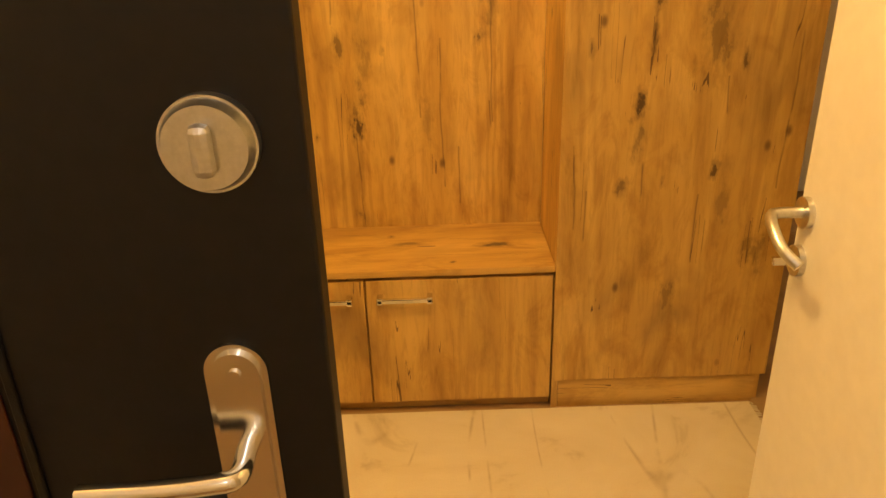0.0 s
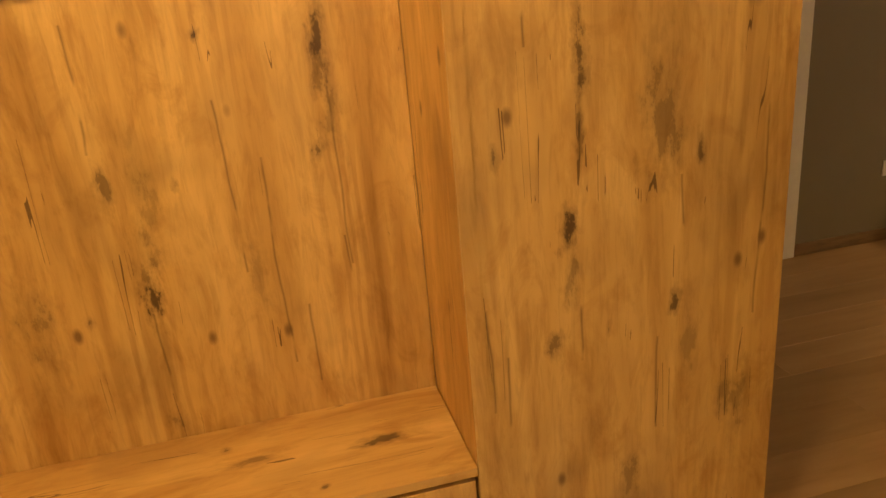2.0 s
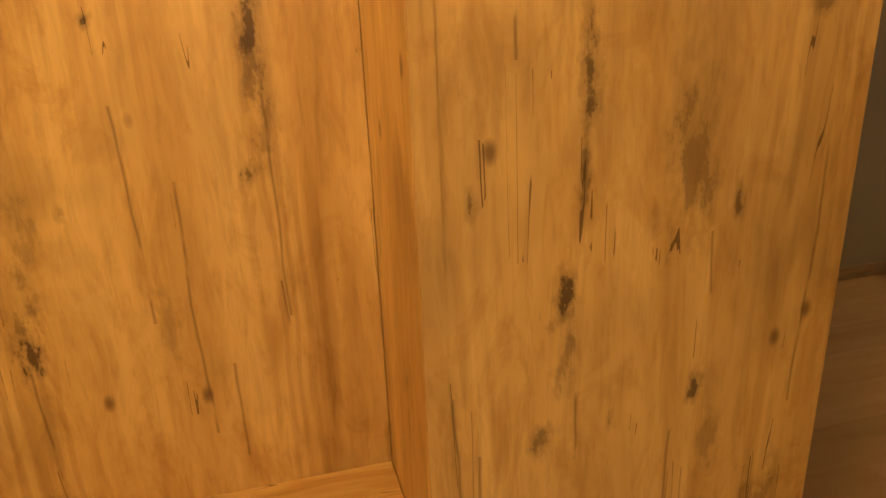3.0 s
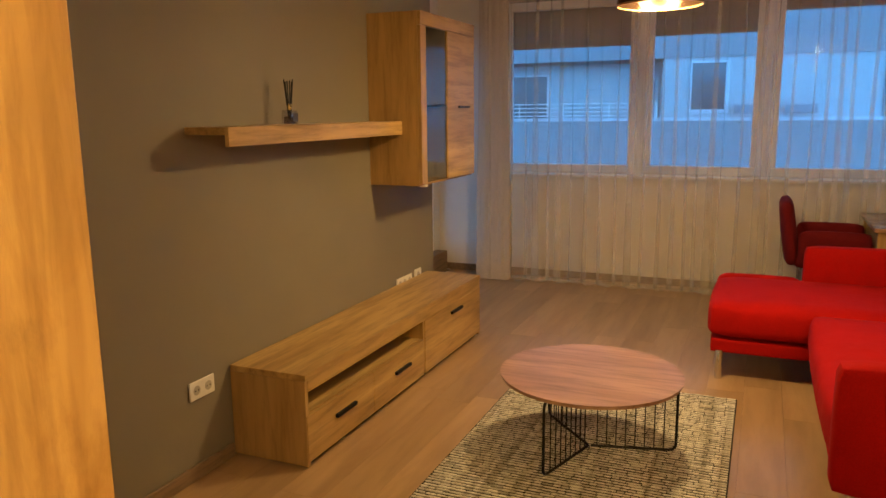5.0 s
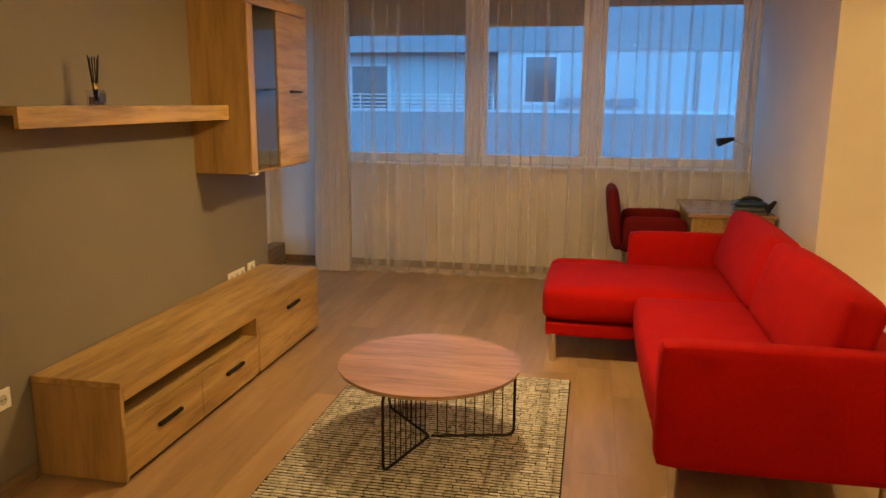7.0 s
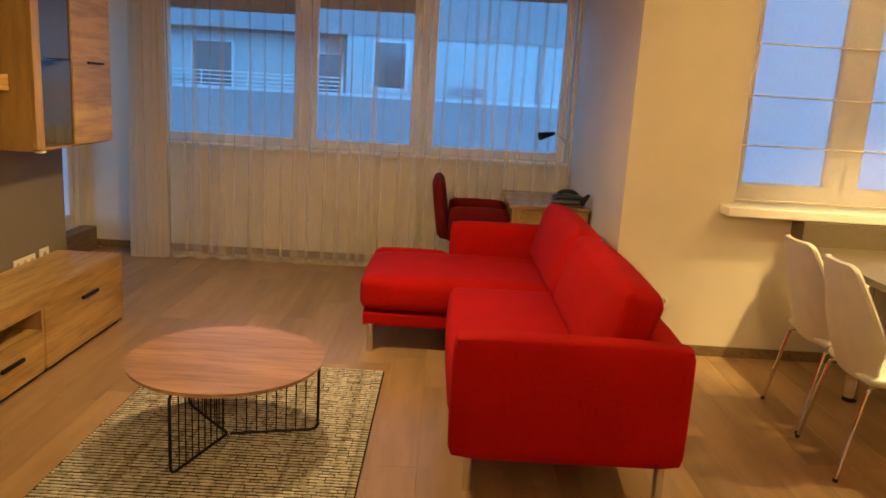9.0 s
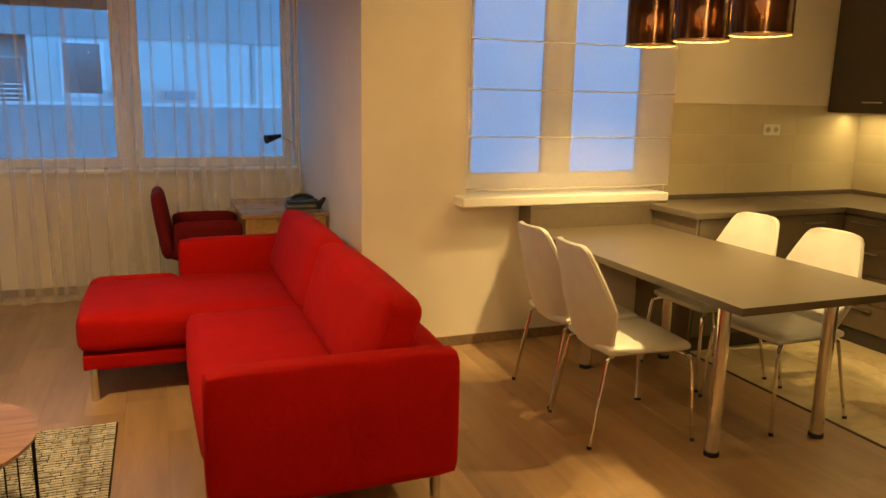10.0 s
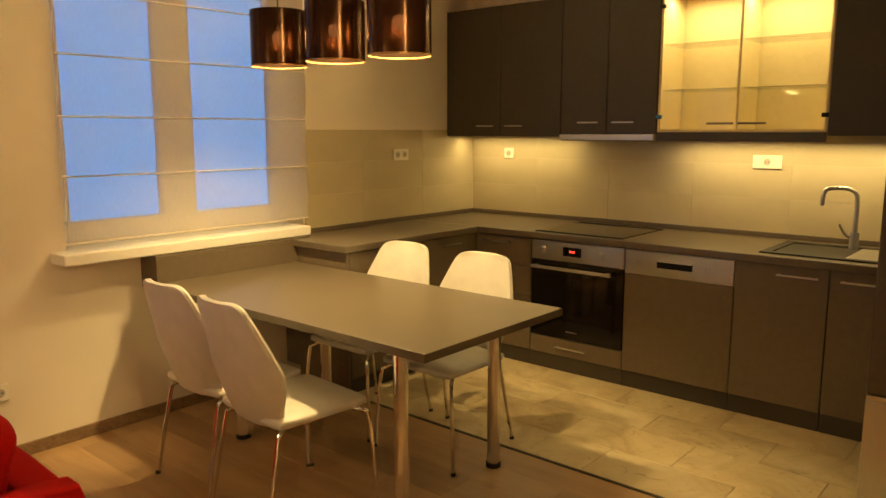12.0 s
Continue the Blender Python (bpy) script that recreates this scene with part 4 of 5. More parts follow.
WOOL_D = fabric("dark_wool", (0.05, 0.042, 0.034), sheen=0.0)
rug = thing("rug", ((RX0 + RX1) / 2, (RY0 + RY1) / 2, 0), "flat-woven cream and dark brown striped rug", "rug")
part("base_weave", boxes((RX0, RX1, RY0, RY1, 0.001, 0.008), bevel=0.002), WOOL_D, rug)
rng = random.Random(5)
yarn = bmesh.new()
nrow = 78
pitch = (RX1 - RX0) / nrow
for i in range(nrow):
    xa = RX0 + pitch * i + pitch * 0.15
    y = RY0 + 0.006
    while y < RY1 - 0.01:
        ln = rng.choice((0.030, 0.045, 0.060))
        y2 = min(y + ln, RY1 - 0.006)
        h = rng.uniform(0.0105, 0.0150)
        x0, x1 = xa, xa + pitch * rng.uniform(0.55, 0.62)
        xm, xr = (x0 + x1) / 2, (x1 - x0) / 2
        stations = []
        for f, s in ((0.0, 0.8), (0.15, 1.0), (0.85, 1.0), (1.0, 0.8)):
            stations.append([yarn.verts.new((xm - xr * s * math.cos(a), y + (y2 - y) * f, 0.0075 + (h - 0.0075) * s * math.sin(a))) for a in (0.0, 0.8, 1.57, 2.34, 3.1416)])
        for p, q in zip(stations, stations[1:]):
            for k in range(4):
                yarn.faces.new((p[k], p[k + 1], q[k + 1], q[k]))
        yarn.faces.new(stations[0][::-1])
        yarn.faces.new(stations[-1])
        y = y2 + rng.uniform(0.001, 0.004)
me_yarn = part("yarn_ribs", yarn, WOOL, rug, "pale wool ribs", smooth=True)
me_yarn["kind"] = "stuff"

# red corner sofa
SX0, SX1 = 3.70, 6.26
SB, SF, SCH = 0.640, 1.525, 2.055
sofa = thing("corner_sofa", ((SX0 + SX1) / 2, 1.2, 0), "red fabric corner sofa with chaise and chrome legs", "sofa")
part("arm", pillow(SX0, SX0 + 0.125, SB - 0.002, SF + 0.005, 0.165, 0.650, 0.035, 0.006), RED, sofa, smooth=True)
part("arm", pillow(SX1 - 0.125, SX1, SB + 0.02, SF + 0.01, 0.165, 0.650, 0.035, 0.006), RED, sofa, smooth=True)
part("back_frame", pillow(SX0 + 0.126, SX1 - 0.126, SB, SB + 0.13, 0.165, 0.640, 0.035, 0.004), RED, sofa, smooth=True)
part("base", pillow(SX0 + 0.126, SX1 - 0.126, SB + 0.171, SF - 0.015, 0.150, 0.235, 0.02), RED, sofa, smooth=True)
part("chaise_base", pillow(5.315, SX1 - 0.03, SF - 0.014, SCH - 0.015, 0.145, 0.235, 0.02), RED, sofa, smooth=True)
part("seat_cushion", pillow(SX0 + 0.128, 5.300, SB + 0.172, SF + 0.01, 0.236, 0.435, 0.05, 0.018, 12), RED, sofa, smooth=True)
part("chaise_cushion", pillow(5.302, SX1 - 0.128, SB + 0.172, SCH, 0.236, 0.440, 0.055, 0.016, 12), RED, sofa, smooth=True)
part("chaise_end", pillow(SX1 - 0.130, SX1 - 0.01, SF + 0.012, SCH, 0.236, 0.438, 0.055, 0.004, 8), RED, sofa, smooth=True)
for x0, x1 in ((SX0 + 0.13, 4.975), (4.98, SX1 - 0.13)):
    bm = pillow(x0, x1, SB + 0.175, SB + 0.365, 0.436, 0.835, 0.055, 0.02, 14)
    bmesh.ops.rotate(bm, verts=bm.verts, cent=((x0 + x1) / 2, SB + 0.27, 0.46), matrix=Matrix.Rotation(radians(16), 3, 'X'))
    part("back_cushion", bm, RED, sofa, smooth=True)
for x, y in ((3.795, 1.445), (3.795, 0.70), (6.19, 0.71), (5.305, 1.985), (6.19, 1.985)):
    bm = bmesh.new()
    rod(bm, (x, y, 0.0), (x, y, 0.17), 0.021, 20)
    part("leg", bm, CHROME, sofa, "round chrome leg", smooth=True)

# desk and its lamp in the window corner
desk = thing("desk", (6.95, 0.8, 0), "small golden oak writing desk by the window", "desk")
part("top", boxes((6.42, 7.28, ALC + 0.02, 1.125, 0.725, 0.752), bevel=0.003), oak("desk_top_wood", (0.42, 0.27, 0.15), (0.30, 0.18, 0.09), (10, 1, 9), 0.22), desk)
part("side", boxes((6.44, 6.465, ALC + 0.03, 1.10, 0.0, 0.724)), FURN_V, desk)
part("side", boxes((7.235, 7.26, ALC + 0.03, 1.10, 0.0, 0.724)), FURN_V, desk)
part("apron", boxes((6.466, 7.234, 1.06, 1.08, 0.58, 0.724)), FURN, desk)
part("drawer_side", boxes((6.436, 6.4395, ALC + 0.05, 1.04, 0.57, 0.715)), FURN, desk)

lamp = thing("desk_lamp", (7.16, 0.62, 0.752), "slim chrome desk lamp with dark shade", "lamp")
bm = bmesh.new()
rod(bm, (7.16, 0.62, 0.752), (7.16, 0.62, 0.768), 0.07, 24)
part("base", bm, BLACK, lamp, smooth=True)
bm = bmesh.new()
tube(bm, curve_points([(7.16, 0.62, 0.768), (7.17, 0.60, 0.95), (7.16, 0.61, 1.10), (7.12, 0.68, 1.20), (7.07, 0.76, 1.235)], 6), 0.006)
part("stem", bm, CHROME, lamp, smooth=True)
bm = bmesh.new()
rod(bm, (7.06, 0.76, 1.246), (7.01, 0.875, 1.220), 0.013, 16, 0.033)
part("shade", bm, BLACK, lamp, smooth=True)

iron = thing("clothes_iron", (6.80, 0.66, 0.752), "blue and grey clothes iron lying on the desk", "iron")
bm = pillow(6.60, 6.72, 0.56, 0.80, 0.753, 0.785, 0.015, 0.004, 6)
part("soleplate", bm, plain("iron_grey", (0.09, 0.10, 0.12), 0.35), iron, smooth=True)
bm = pillow(6.615, 6.705, 0.57, 0.79, 0.786, 0.822, 0.016, 0.006, 6)
part("body", bm, plain("iron_blue", (0.025, 0.05, 0.10), 0.3), iron, smooth=True)
bm = bmesh.new()
tube(bm, curve_points([(6.66, 0.75, 0.818), (6.66, 0.72, 0.842), (6.66, 0.65, 0.844), (6.66, 0.60, 0.82)], 6), 0.014)
part("handle", bm, RUBBER, iron, smooth=True)
bm = bmesh.new()
tube(bm, curve_points([(6.55, 0.57, 0.77), (6.50, 0.60, 0.80), (6.48, 0.56, 0.84), (6.54, 0.55, 0.82), (6.52, 0.59, 0.765)], 6), 0.012)
solid("power_cable", bm, RUBBER, (6.52, 0.57, 0.752), "dark coiled power cable on the desk", "cable", smooth=True)

oc = thing("desk_chair", (6.95, 1.42, 0), "wine-red upholstered tub chair at the desk", "chair")
part("seat", pillow(6.68, 7.18, 1.12, 1.58, 0.40, 0.50, 0.04, 0.012, 8), WINE, oc, smooth=True)
bm = pillow(6.68, 7.18, 1.545, 1.635, 0.42, 0.88, 0.044, 0.01, 10)
bmesh.ops.rotate(bm, verts=bm.verts, cent=(6.93, 1.58, 0.45), matrix=Matrix.Rotation(radians(-8), 3, 'X'))
part("backrest", bm, WINE, oc, smooth=True)
for x in (6.655, 7.135):
    part("arm", pillow(x, x + 0.07, 1.10, 1.55, 0.42, 0.675, 0.034, 0.006, 8), WINE, oc, smooth=True)
bm = bmesh.new()
rod(bm, (6.93, 1.36, 0.08), (6.93, 1.36, 0.40), 0.028, 16)
part("column", bm, CHROME, oc, smooth=True)
for k in range(5):
    a = 2 * math.pi * k / 5 + 0.3
    bm = bmesh.new()
    rod(bm, (6.93, 1.36, 0.09), (6.93 + 0.27 * math.cos(a), 1.36 + 0.27 * math.sin(a), 0.06), 0.018, 10, 0.012)
    f = part("foot", bm, CHROME, oc, smooth=True)
    bm = bmesh.new()
    rod(bm, (6.93 + 0.27 * math.cos(a) - 0.012, 1.36 + 0.27 * math.sin(a), 0.028), (6.93 + 0.27 * math.cos(a) + 0.012, 1.36 + 0.27 * math.sin(a), 0.028), 0.028, 14)
    part("castor", bm, RUBBER, f, smooth=True)

# ---- curtains ----


def curtain(name, y0, y1, x, z0, z1, folds, depth, mat, label, seed, slack=0.0):
    """A hanging cloth with uneven folds that open towards the hem."""
    r = random.Random(seed)
    cols = int(folds * 9)
    phase, t, ph = [], 0.0, 0.0
    for i in range(cols + 1):
        phase.append(ph)
        ph += 2 * math.pi * folds / cols * r.choice((0.25, 0.6, 0.9, 1.3, 2.0))
    amp = [depth * (0.55 + 0.45 * math.sin(i * 0.21 + seed) ** 2) for i in range(cols + 1)]
    bm = bmesh.new()
    rows = 14
    grid = []
    for j in range(rows + 1):
        f = j / rows
        z = z1 + (z0 - z1) * f
        line = []
        for i in range(cols + 1):
            u = i / cols
            sway = 0.006 * math.sin(5 * f + i * 0.13)
            a = amp[i] * (0.55 + 0.55 * f)
            dz = (0.016 * math.sin(phase[i]) + 0.008 * math.sin(i * 0.4)) if j == rows else 0
            line.append(bm.verts.new((x + a * math.sin(phase[i]) + slack * f, y0 + (y1 - y0) * u + sway + 1.45 * a * math.cos(phase[i]), z + dz)))
        grid.append(line)
    for j in range(rows):
        for i in range(cols):
            bm.faces.new((grid[j][i], grid[j][i + 1], grid[j + 1][i + 1], grid[j + 1][i]))
    return bm


cu = thing("sheer_curtain", (7.325, 2.3, 0), "floor-length sheer beige curtain across the window", "curtain")
CLX = 7.325
part("cloth", curtain("cloth", ALC + 0.03, 4.13, CLX, 0.03, 2.735, 30, 0.036, SHEER, "", 3), SHEER, cu, smooth=True)
hem = curtain("hem", ALC + 0.03, 4.13, CLX - 0.003, 0.028, 0.046, 30, 0.036, SHEER, "", 3)
part("hem", hem, SHEER, cu, "doubled hem", smooth=True)
cu2 = thing("gathered_curtain", (7.31, 4.2, 0), "gathered stack of beige curtain beside the window", "curtain")
part("cloth", curtain("cloth", 3.93, 4.19, 7.31, 0.015, 2.735, 9, 0.040, DENSE, "", 7), DENSE, cu2, smooth=True)
solid("curtain_rail", boxes((7.295, 7.355, ALC + 0.02, 4.3, 2.738, 2.777), bevel=0.004), WHITE, (7.325, 2.4, 2.738), "white ceiling curtain rail", "curtain rail")

# ---- pendant lamps ----
m = bpy.data.materials.new("smoked_copper_shade")
m.use_nodes = True
n, l = m.node_tree.nodes, m.node_tree.links
b = n["Principled BSDF"]
b.inputs["Base Color"].default_value = (0.06, 0.034, 0.022, 1)
b.inputs["Metallic"].default_value = 0.85
b.inputs["Roughness"].default_value = 0.16
tr = n.new("ShaderNodeBsdfTransparent")
tr.inputs[0].default_value = (0.72, 0.50, 0.34, 1)
mx = n.new("ShaderNodeMixShader")
mx.inputs[0].default_value = 0.19
l.new(b.outputs[0], mx.inputs[1])
l.new(tr.outputs[0], mx.inputs[2])
l.new(mx.outputs[0], n["Material Output"].inputs[0])
COPPER = m
GOLD = plain("gold_lining", (0.50, 0.31, 0.12), 0.35, 0.7)


def open_cylinder(cx, cy, z0, z1, r0, r1, seg=64):
    bm = bmesh.new()
    v = [[bm.verts.new((cx + r * math.cos(2 * math.pi * k / seg), cy + r * math.sin(2 * math.pi * k / seg), z)) for k in range(seg)]
         for r, z in ((r0, z0), (r0, z1), (r1, z1), (r1, z0))]
    for i in range(4):
        for k in range(seg):
            bm.faces.new((v[i][k], v[i][(k + 1) % seg], v[(i + 1) % 4][(k + 1) % seg], v[(i + 1) % 4][k]))
    return bm


def pendant(x, y, z0, z1, r, bulb_z, label, group=""):
    p = thing("pendant_lamp", (x, y, CEILING), label, "lamp", group)
    part("shade", open_cylinder(x, y, z0, z1, r, r - 0.0015), COPPER, p, smooth=True)
    part("rim", open_cylinder(x, y, z0 - 0.002, z0 + 0.004, r + 0.001, r - 0.003), GOLD, p, smooth=True)
    sp = bmesh.new()
    for k in range(3):
        a = 2 * math.pi * k / 3
        rod(sp, (x, y, z1 - 0.03), (x + (r - 0.003) * math.cos(a), y + (r - 0.003) * math.sin(a), z1 - 0.03), 0.0025, 6)
    part("spider", sp, BLACK, p)
    bm = bmesh.new()
    rod(bm, (x, y, bulb_z + 0.045), (x, y, z1 - 0.01), 0.018, 14)
    part("lamp_holder", bm, BLACK, p, smooth=True)
    bm = bmesh.new()
    bmesh.ops.create_uvsphere(bm, u_segments=20, v_segments=14, radius=0.032, matrix=Matrix.Translation((x, y, bulb_z)))
    bu = part("bulb", bm, BULB, p, smooth=True)
    bu.visible_shadow = False
    bm = bmesh.new()
    rod(bm, (x, y, z1 - 0.01), (x, y, CEILING - 0.02), 0.003, 8)
    part("cord", bm, BLACK, p, smooth=True)
    bm = bmesh.new()
    rod(bm, (x, y, CEILING - 0.025), (x, y, CEILING - 0.0005), 0.05, 24)
    part("ceiling_rose", bm, CHROME, p, smooth=True)
    return p


pendant(LIVING_LAMP[0], LIVING_LAMP[1], 2.0, 2.26, 0.192, LIVING_LAMP[2], "large copper drum pendant lamp, lit")
for kx, ky in KITCHEN_LAMPS:
    pendant(kx, ky, 1.845, 2.105, 0.135, 1.98, "small copper drum pendant lamp over the table, lit", "pendants over the dining table")

# ---- roman blind ----
rb = thing("roman_blind", (5.52, -0.86, 1.0), "translucent beige roman blind lowered over the window", "blind")
bm = bmesh.new()
zs = [2.46, 2.18, 1.89, 1.60, 1.315, 0.995]
prof = []
for a, c in zip(zs, zs[1:]):
    for k in range(6):
        f = k / 6
        prof.append((WIN2 - 0.032 - 0.010 * math.sin(math.pi * f), a + (c - a) * f))
prof.append((WIN2 - 0.032, zs[-1]))
prev = None
for px, pz in prof:
    line = [bm.verts.new((px + 0.004 * math.sin(9 * pz + 7 * t), -1.60 + 1.475 * t, pz)) for t in [i / 16 for i in range(17)]]
    if prev:
        for i in range(16):
            bm.faces.new((prev[i], prev[i + 1], line[i + 1], line[i]))
    prev = line
part("cloth", bm, BLIND, rb, smooth=True)
for z in zs[1:]:
    bm = bmesh.new()
    rod(bm, (WIN2 - 0.036, -1.60, z), (WIN2 - 0.036, -0.125, z), 0.0045, 8)
    part("batten", bm, plain("blind_batten", (0.62, 0.55, 0.48), 0.5), rb)
part("head_rail", boxes((WIN2 - 0.05, WIN2 - 0.002, -1.60, -0.125, 2.44, 2.48), bevel=0.003), WHITE, rb)

# ---- dining table and chairs ----
dt = thing("dining_table", (4.5, -0.94, 0), "grey laminate dining table on round steel legs", "table")
part("tabletop", boxes((3.545, 5.40, -1.390, -0.472, 0.724, 0.758), bevel=0.002), TABLE_LAM, dt)
for x, y in ((3.80, -0.617), (3.795, -1.225), (4.955, -0.67), (4.955, -1.225)):
    bm = bmesh.new()
    rod(bm, (x, y, 0.02), (x, y, 0.723), 0.030, 24)
    lg = part("leg", bm, CHROME, dt, "round steel leg", smooth=True)
    bm = bmesh.new()
    rod(bm, (x, y, 0.0), (x, y, 0.021), 0.034, 20)
    part("rubber_foot", bm, RUBBER, lg, smooth=True)
tu = thing("table_upstand", (5.48, -1.0, 0.716), "grey laminate upstand between table and sill", "panel")
part("front_panel", boxes((5.402, 5.42, -1.50, -0.50, 0.724, 0.884), bevel=0.001), KITCHEN, tu)
part("end_panel", boxes((5.421, 5.562, -0.518, -0.50, 0.724, 0.884), bevel=0.001), KITCHEN, tu)
part("cover", boxes((5.402, 5.562, -1.50, -0.50, 0.885, 0.900), bevel=0.001), KITCHEN, tu)


def dining_chair():
    """Built round its own origin, facing -y."""
    ch = thing("dining_chair", (0, 0, 0), "white leatherette dining chair on thin chrome legs", "chair", "chairs round the dining table")
    st = part("seat", pillow(-0.215, 0.215, -0.26, 0.17, 0.425, 0.470, 0.022, 0.008, 8), LEATHER, ch, smooth=True)
    # back: a tapering shell, leaning back, with side wings folded forward along a crease
    bm = bmesh.new()
    rows = [(0.425, 0.158, 0.150), (0.50, 0.192, 0.180), (0.58, 0.226, 0.204), (0.645, 0.245, 0.220), (0.675, 0.243, 0.227), (0.76, 0.216, 0.246), (0.84, 0.186, 0.265), (0.885, 0.166, 0.276), (0.905, 0.148, 0.281), (0.916, 0.120, 0.284)]
    steps = (-1, -0.78, -0.52, -0.26, 0, 0.26, 0.52, 0.78, 1)
    rings = []
    for k, (z, w, y) in enumerate(rows + [(0.921, 0.095, 0.286)]):
        thick = 0.026 if k < len(rows) else 0.010
        front, rear = [], []
        for t in steps:
            deep = max(0.0, 1 - abs(z - 0.62) / 0.30)
            fold = 0.014 * t * t + (0.018 + 0.10 * deep) * max(0.0, abs(t) - 0.5)
            shift = (0.026 - thick) / 2
            front.append(bm.verts.new((w * t, y - fold + shift, z)))
            rear.append(bm.verts.new((w * t, y - fold + shift + thick, z)))
        side = 0.007 if k < len(rows) else 0.003
        edge = [bm.verts.new((s * (w + side), (front[e].co.y + rear[e].co.y) / 2, z)) for s, e in ((1, -1), (-1, 0))]
        rings.append(front + [edge[0]] + rear[::-1] + [edge[1]])
    for a, c in zip(rings, rings[1:]):
        for i in range(len(a)):
            q = (i + 1) % len(a)
            bm.faces.new((a[i], a[q], c[q], c[i]))
    bm.faces.new(rings[0][::-1])
    bm.faces.new(rings[-1])
    part("backrest", bm, LEATHER, ch, smooth=True)
    for s in (-1, 1):
        bm = bmesh.new()
        tube(bm, curve_points([(s * 0.18, -0.20, 0.418), (s * 0.205, -0.235, 0.405), (s * 0.222, -0.255, 0.36), (s * 0.25, -0.275, 0.0)], 5), 0.009)
        lg = part("leg", bm, CHROME, ch, smooth=True)
        bm = bmesh.new()
        rod(bm, (s * 0.25, -0.275, 0.0), (s * 0.2495, -0.2745, 0.014), 0.011, 10)
        part("foot_cap", bm, RUBBER, lg)
        bm = bmesh.new()
        tube(bm, curve_points([(s * 0.16, 0.10, 0.418), (s * 0.185, 0.145, 0.408), (s * 0.19, 0.165, 0.36), (s * 0.212, 0.235, 0.0)], 5), 0.009)
        lg = part("leg", bm, CHROME, ch, smooth=True)
        bm = bmesh.new()
        rod(bm, (s * 0.212, 0.235, 0.0), (s * 0.2115, 0.2345, 0.014), 0.011, 10)
        part("foot_cap", bm, RUBBER, lg)
    bm = bmesh.new()
    tube(bm, [(-0.17, -0.19, 0.417), (0.17, -0.19, 0.417)], 0.008)
    tube(bm, [(-0.16, 0.09, 0.417), (0.16, 0.09, 0.417)], 0.008)
    part("under_bar", bm, CHROME, ch, smooth=True)
    return ch


chair = dining_chair()
chair.matrix_basis = pose(4.215, -0.375, 0, 0, 0, -4.5)
copy_thing(chair, pose(4.690, -0.411, 0, 0, 0, -1))
copy_thing(chair, pose(4.120, -1.300, 0, 0, 0, 180))
copy_thing(chair, pose(4.680, -1.320, 0, 0, 0, 180))

# ---- kitchen ----
KB, KF = -3.317, -2.610       # wall, door fronts
CT = 0.893                    # worktop
tile_top = 1.542
m, n, l, b = material("glazed_wall_tile", 0.25)
v = coords(n, l)
l.new(ramp(n, l, noise_tex(n, l, v, 2.5, 4), [(0.3, (0.50, 0.44, 0.29)), (0.7, (0.57, 0.51, 0.35))]), b.inputs["Base Color"])
TILE = m
GROUT = plain("tile_grout", (0.62, 0.56, 0.42), 0.8)

units = []


def base_unit(x0, x1, label, fronts, name="base_cabinet"):
    """A floor unit: body, plinth and its fronts (z0, z1, x0, x1, handle)."""
    u = thing(name, ((x0 + x1) / 2, KF, 0), label, "cabinet", "kitchen base units")
    part("body", boxes((x0 + 0.002, x1 - 0.002, KB + 0.002, KF - 0.021, 0.10, CT - 0.042)), KITCHEN, u)
    part("plinth", boxes((x0 + 0.001, x1 - 0.001, KF - 0.032, KF - 0.018, 0.0, 0.099)), KITCHEN_UP, u)
    for a, c, z0, z1, hx0, hx1, hz in fronts:
        d = part("door", boxes((a + 0.002, c - 0.002, KF - 0.020, KF, z0, z1), bevel=0.0015), KITCHEN, u)
        if hx1 > hx0:
            bm = boxes((hx0, hx1, KF + 0.022, KF + 0.030, hz - 0.005, hz + 0.005), bevel=0.002)
            for q in (hx0 + 0.008, hx1 - 0.016):
                box(bm, q, q + 0.008, KF, KF + 0.023, hz - 0.004, hz + 0.004)
            part("handle", bm, STEEL, d, "thin steel bar handle")
    return u


base_unit(4.522, 5.03, "grey-brown four-drawer kitchen base unit", [(4.522, 5.03, 0.105 + 0.185 * k, 0.285 + 0.185 * k, 4.68, 4.90, 0.25 + 0.185 * k) for k in range(4)])
ov = base_unit(3.862, 4.520, "grey-brown oven housing unit with a low drawer", [(3.862, 4.520, 0.105, 0.215, 4.10, 4.32, 0.165)], "oven_cabinet")
base_unit(2.755, 3.219, "grey-brown kitchen base unit with a steel handle", [(2.755, 3.219, 0.105, 0.848, 2.80, 3.00, 0.800)])
base_unit(2.43, 2.753, "narrow grey-brown kitchen base unit with a steel handle", [(2.43, 2.753, 0.105, 0.848, 2.48, 2.70, 0.800)])

oven = thing("oven", (4.21, KF, 0.22), "built-in black glass oven with steel control panel", "oven")
BLKGLASS = plain("black_oven_glass", (0.006, 0.005, 0.005), 0.06)
part("control_panel", boxes((3.866, 4.516, KF - 0.018, KF + 0.002, 0.722, 0.845), bevel=0.002), STEEL, oven, "brushed steel control panel")
od = part("door", boxes((3.866, 4.516, KF - 0.018, KF + 0.004, 0.222, 0.718), bevel=0.003), BLKGLASS, oven, "black glass door")
bm = boxes((3.93, 4.50, KF + 0.035, KF + 0.050, 0.668, 0.688), bevel=0.004)
for q in (3.95, 4.465):
    box(bm, q, q + 0.018, KF + 0.004, KF + 0.036, 0.670, 0.686)
part("handle", bm, STEEL, od, "long steel bar handle")
part("maker_badge", boxes((4.17, 4.25, KF + 0.0045, KF + 0.006, 0.268, 0.276)), STEEL, od)
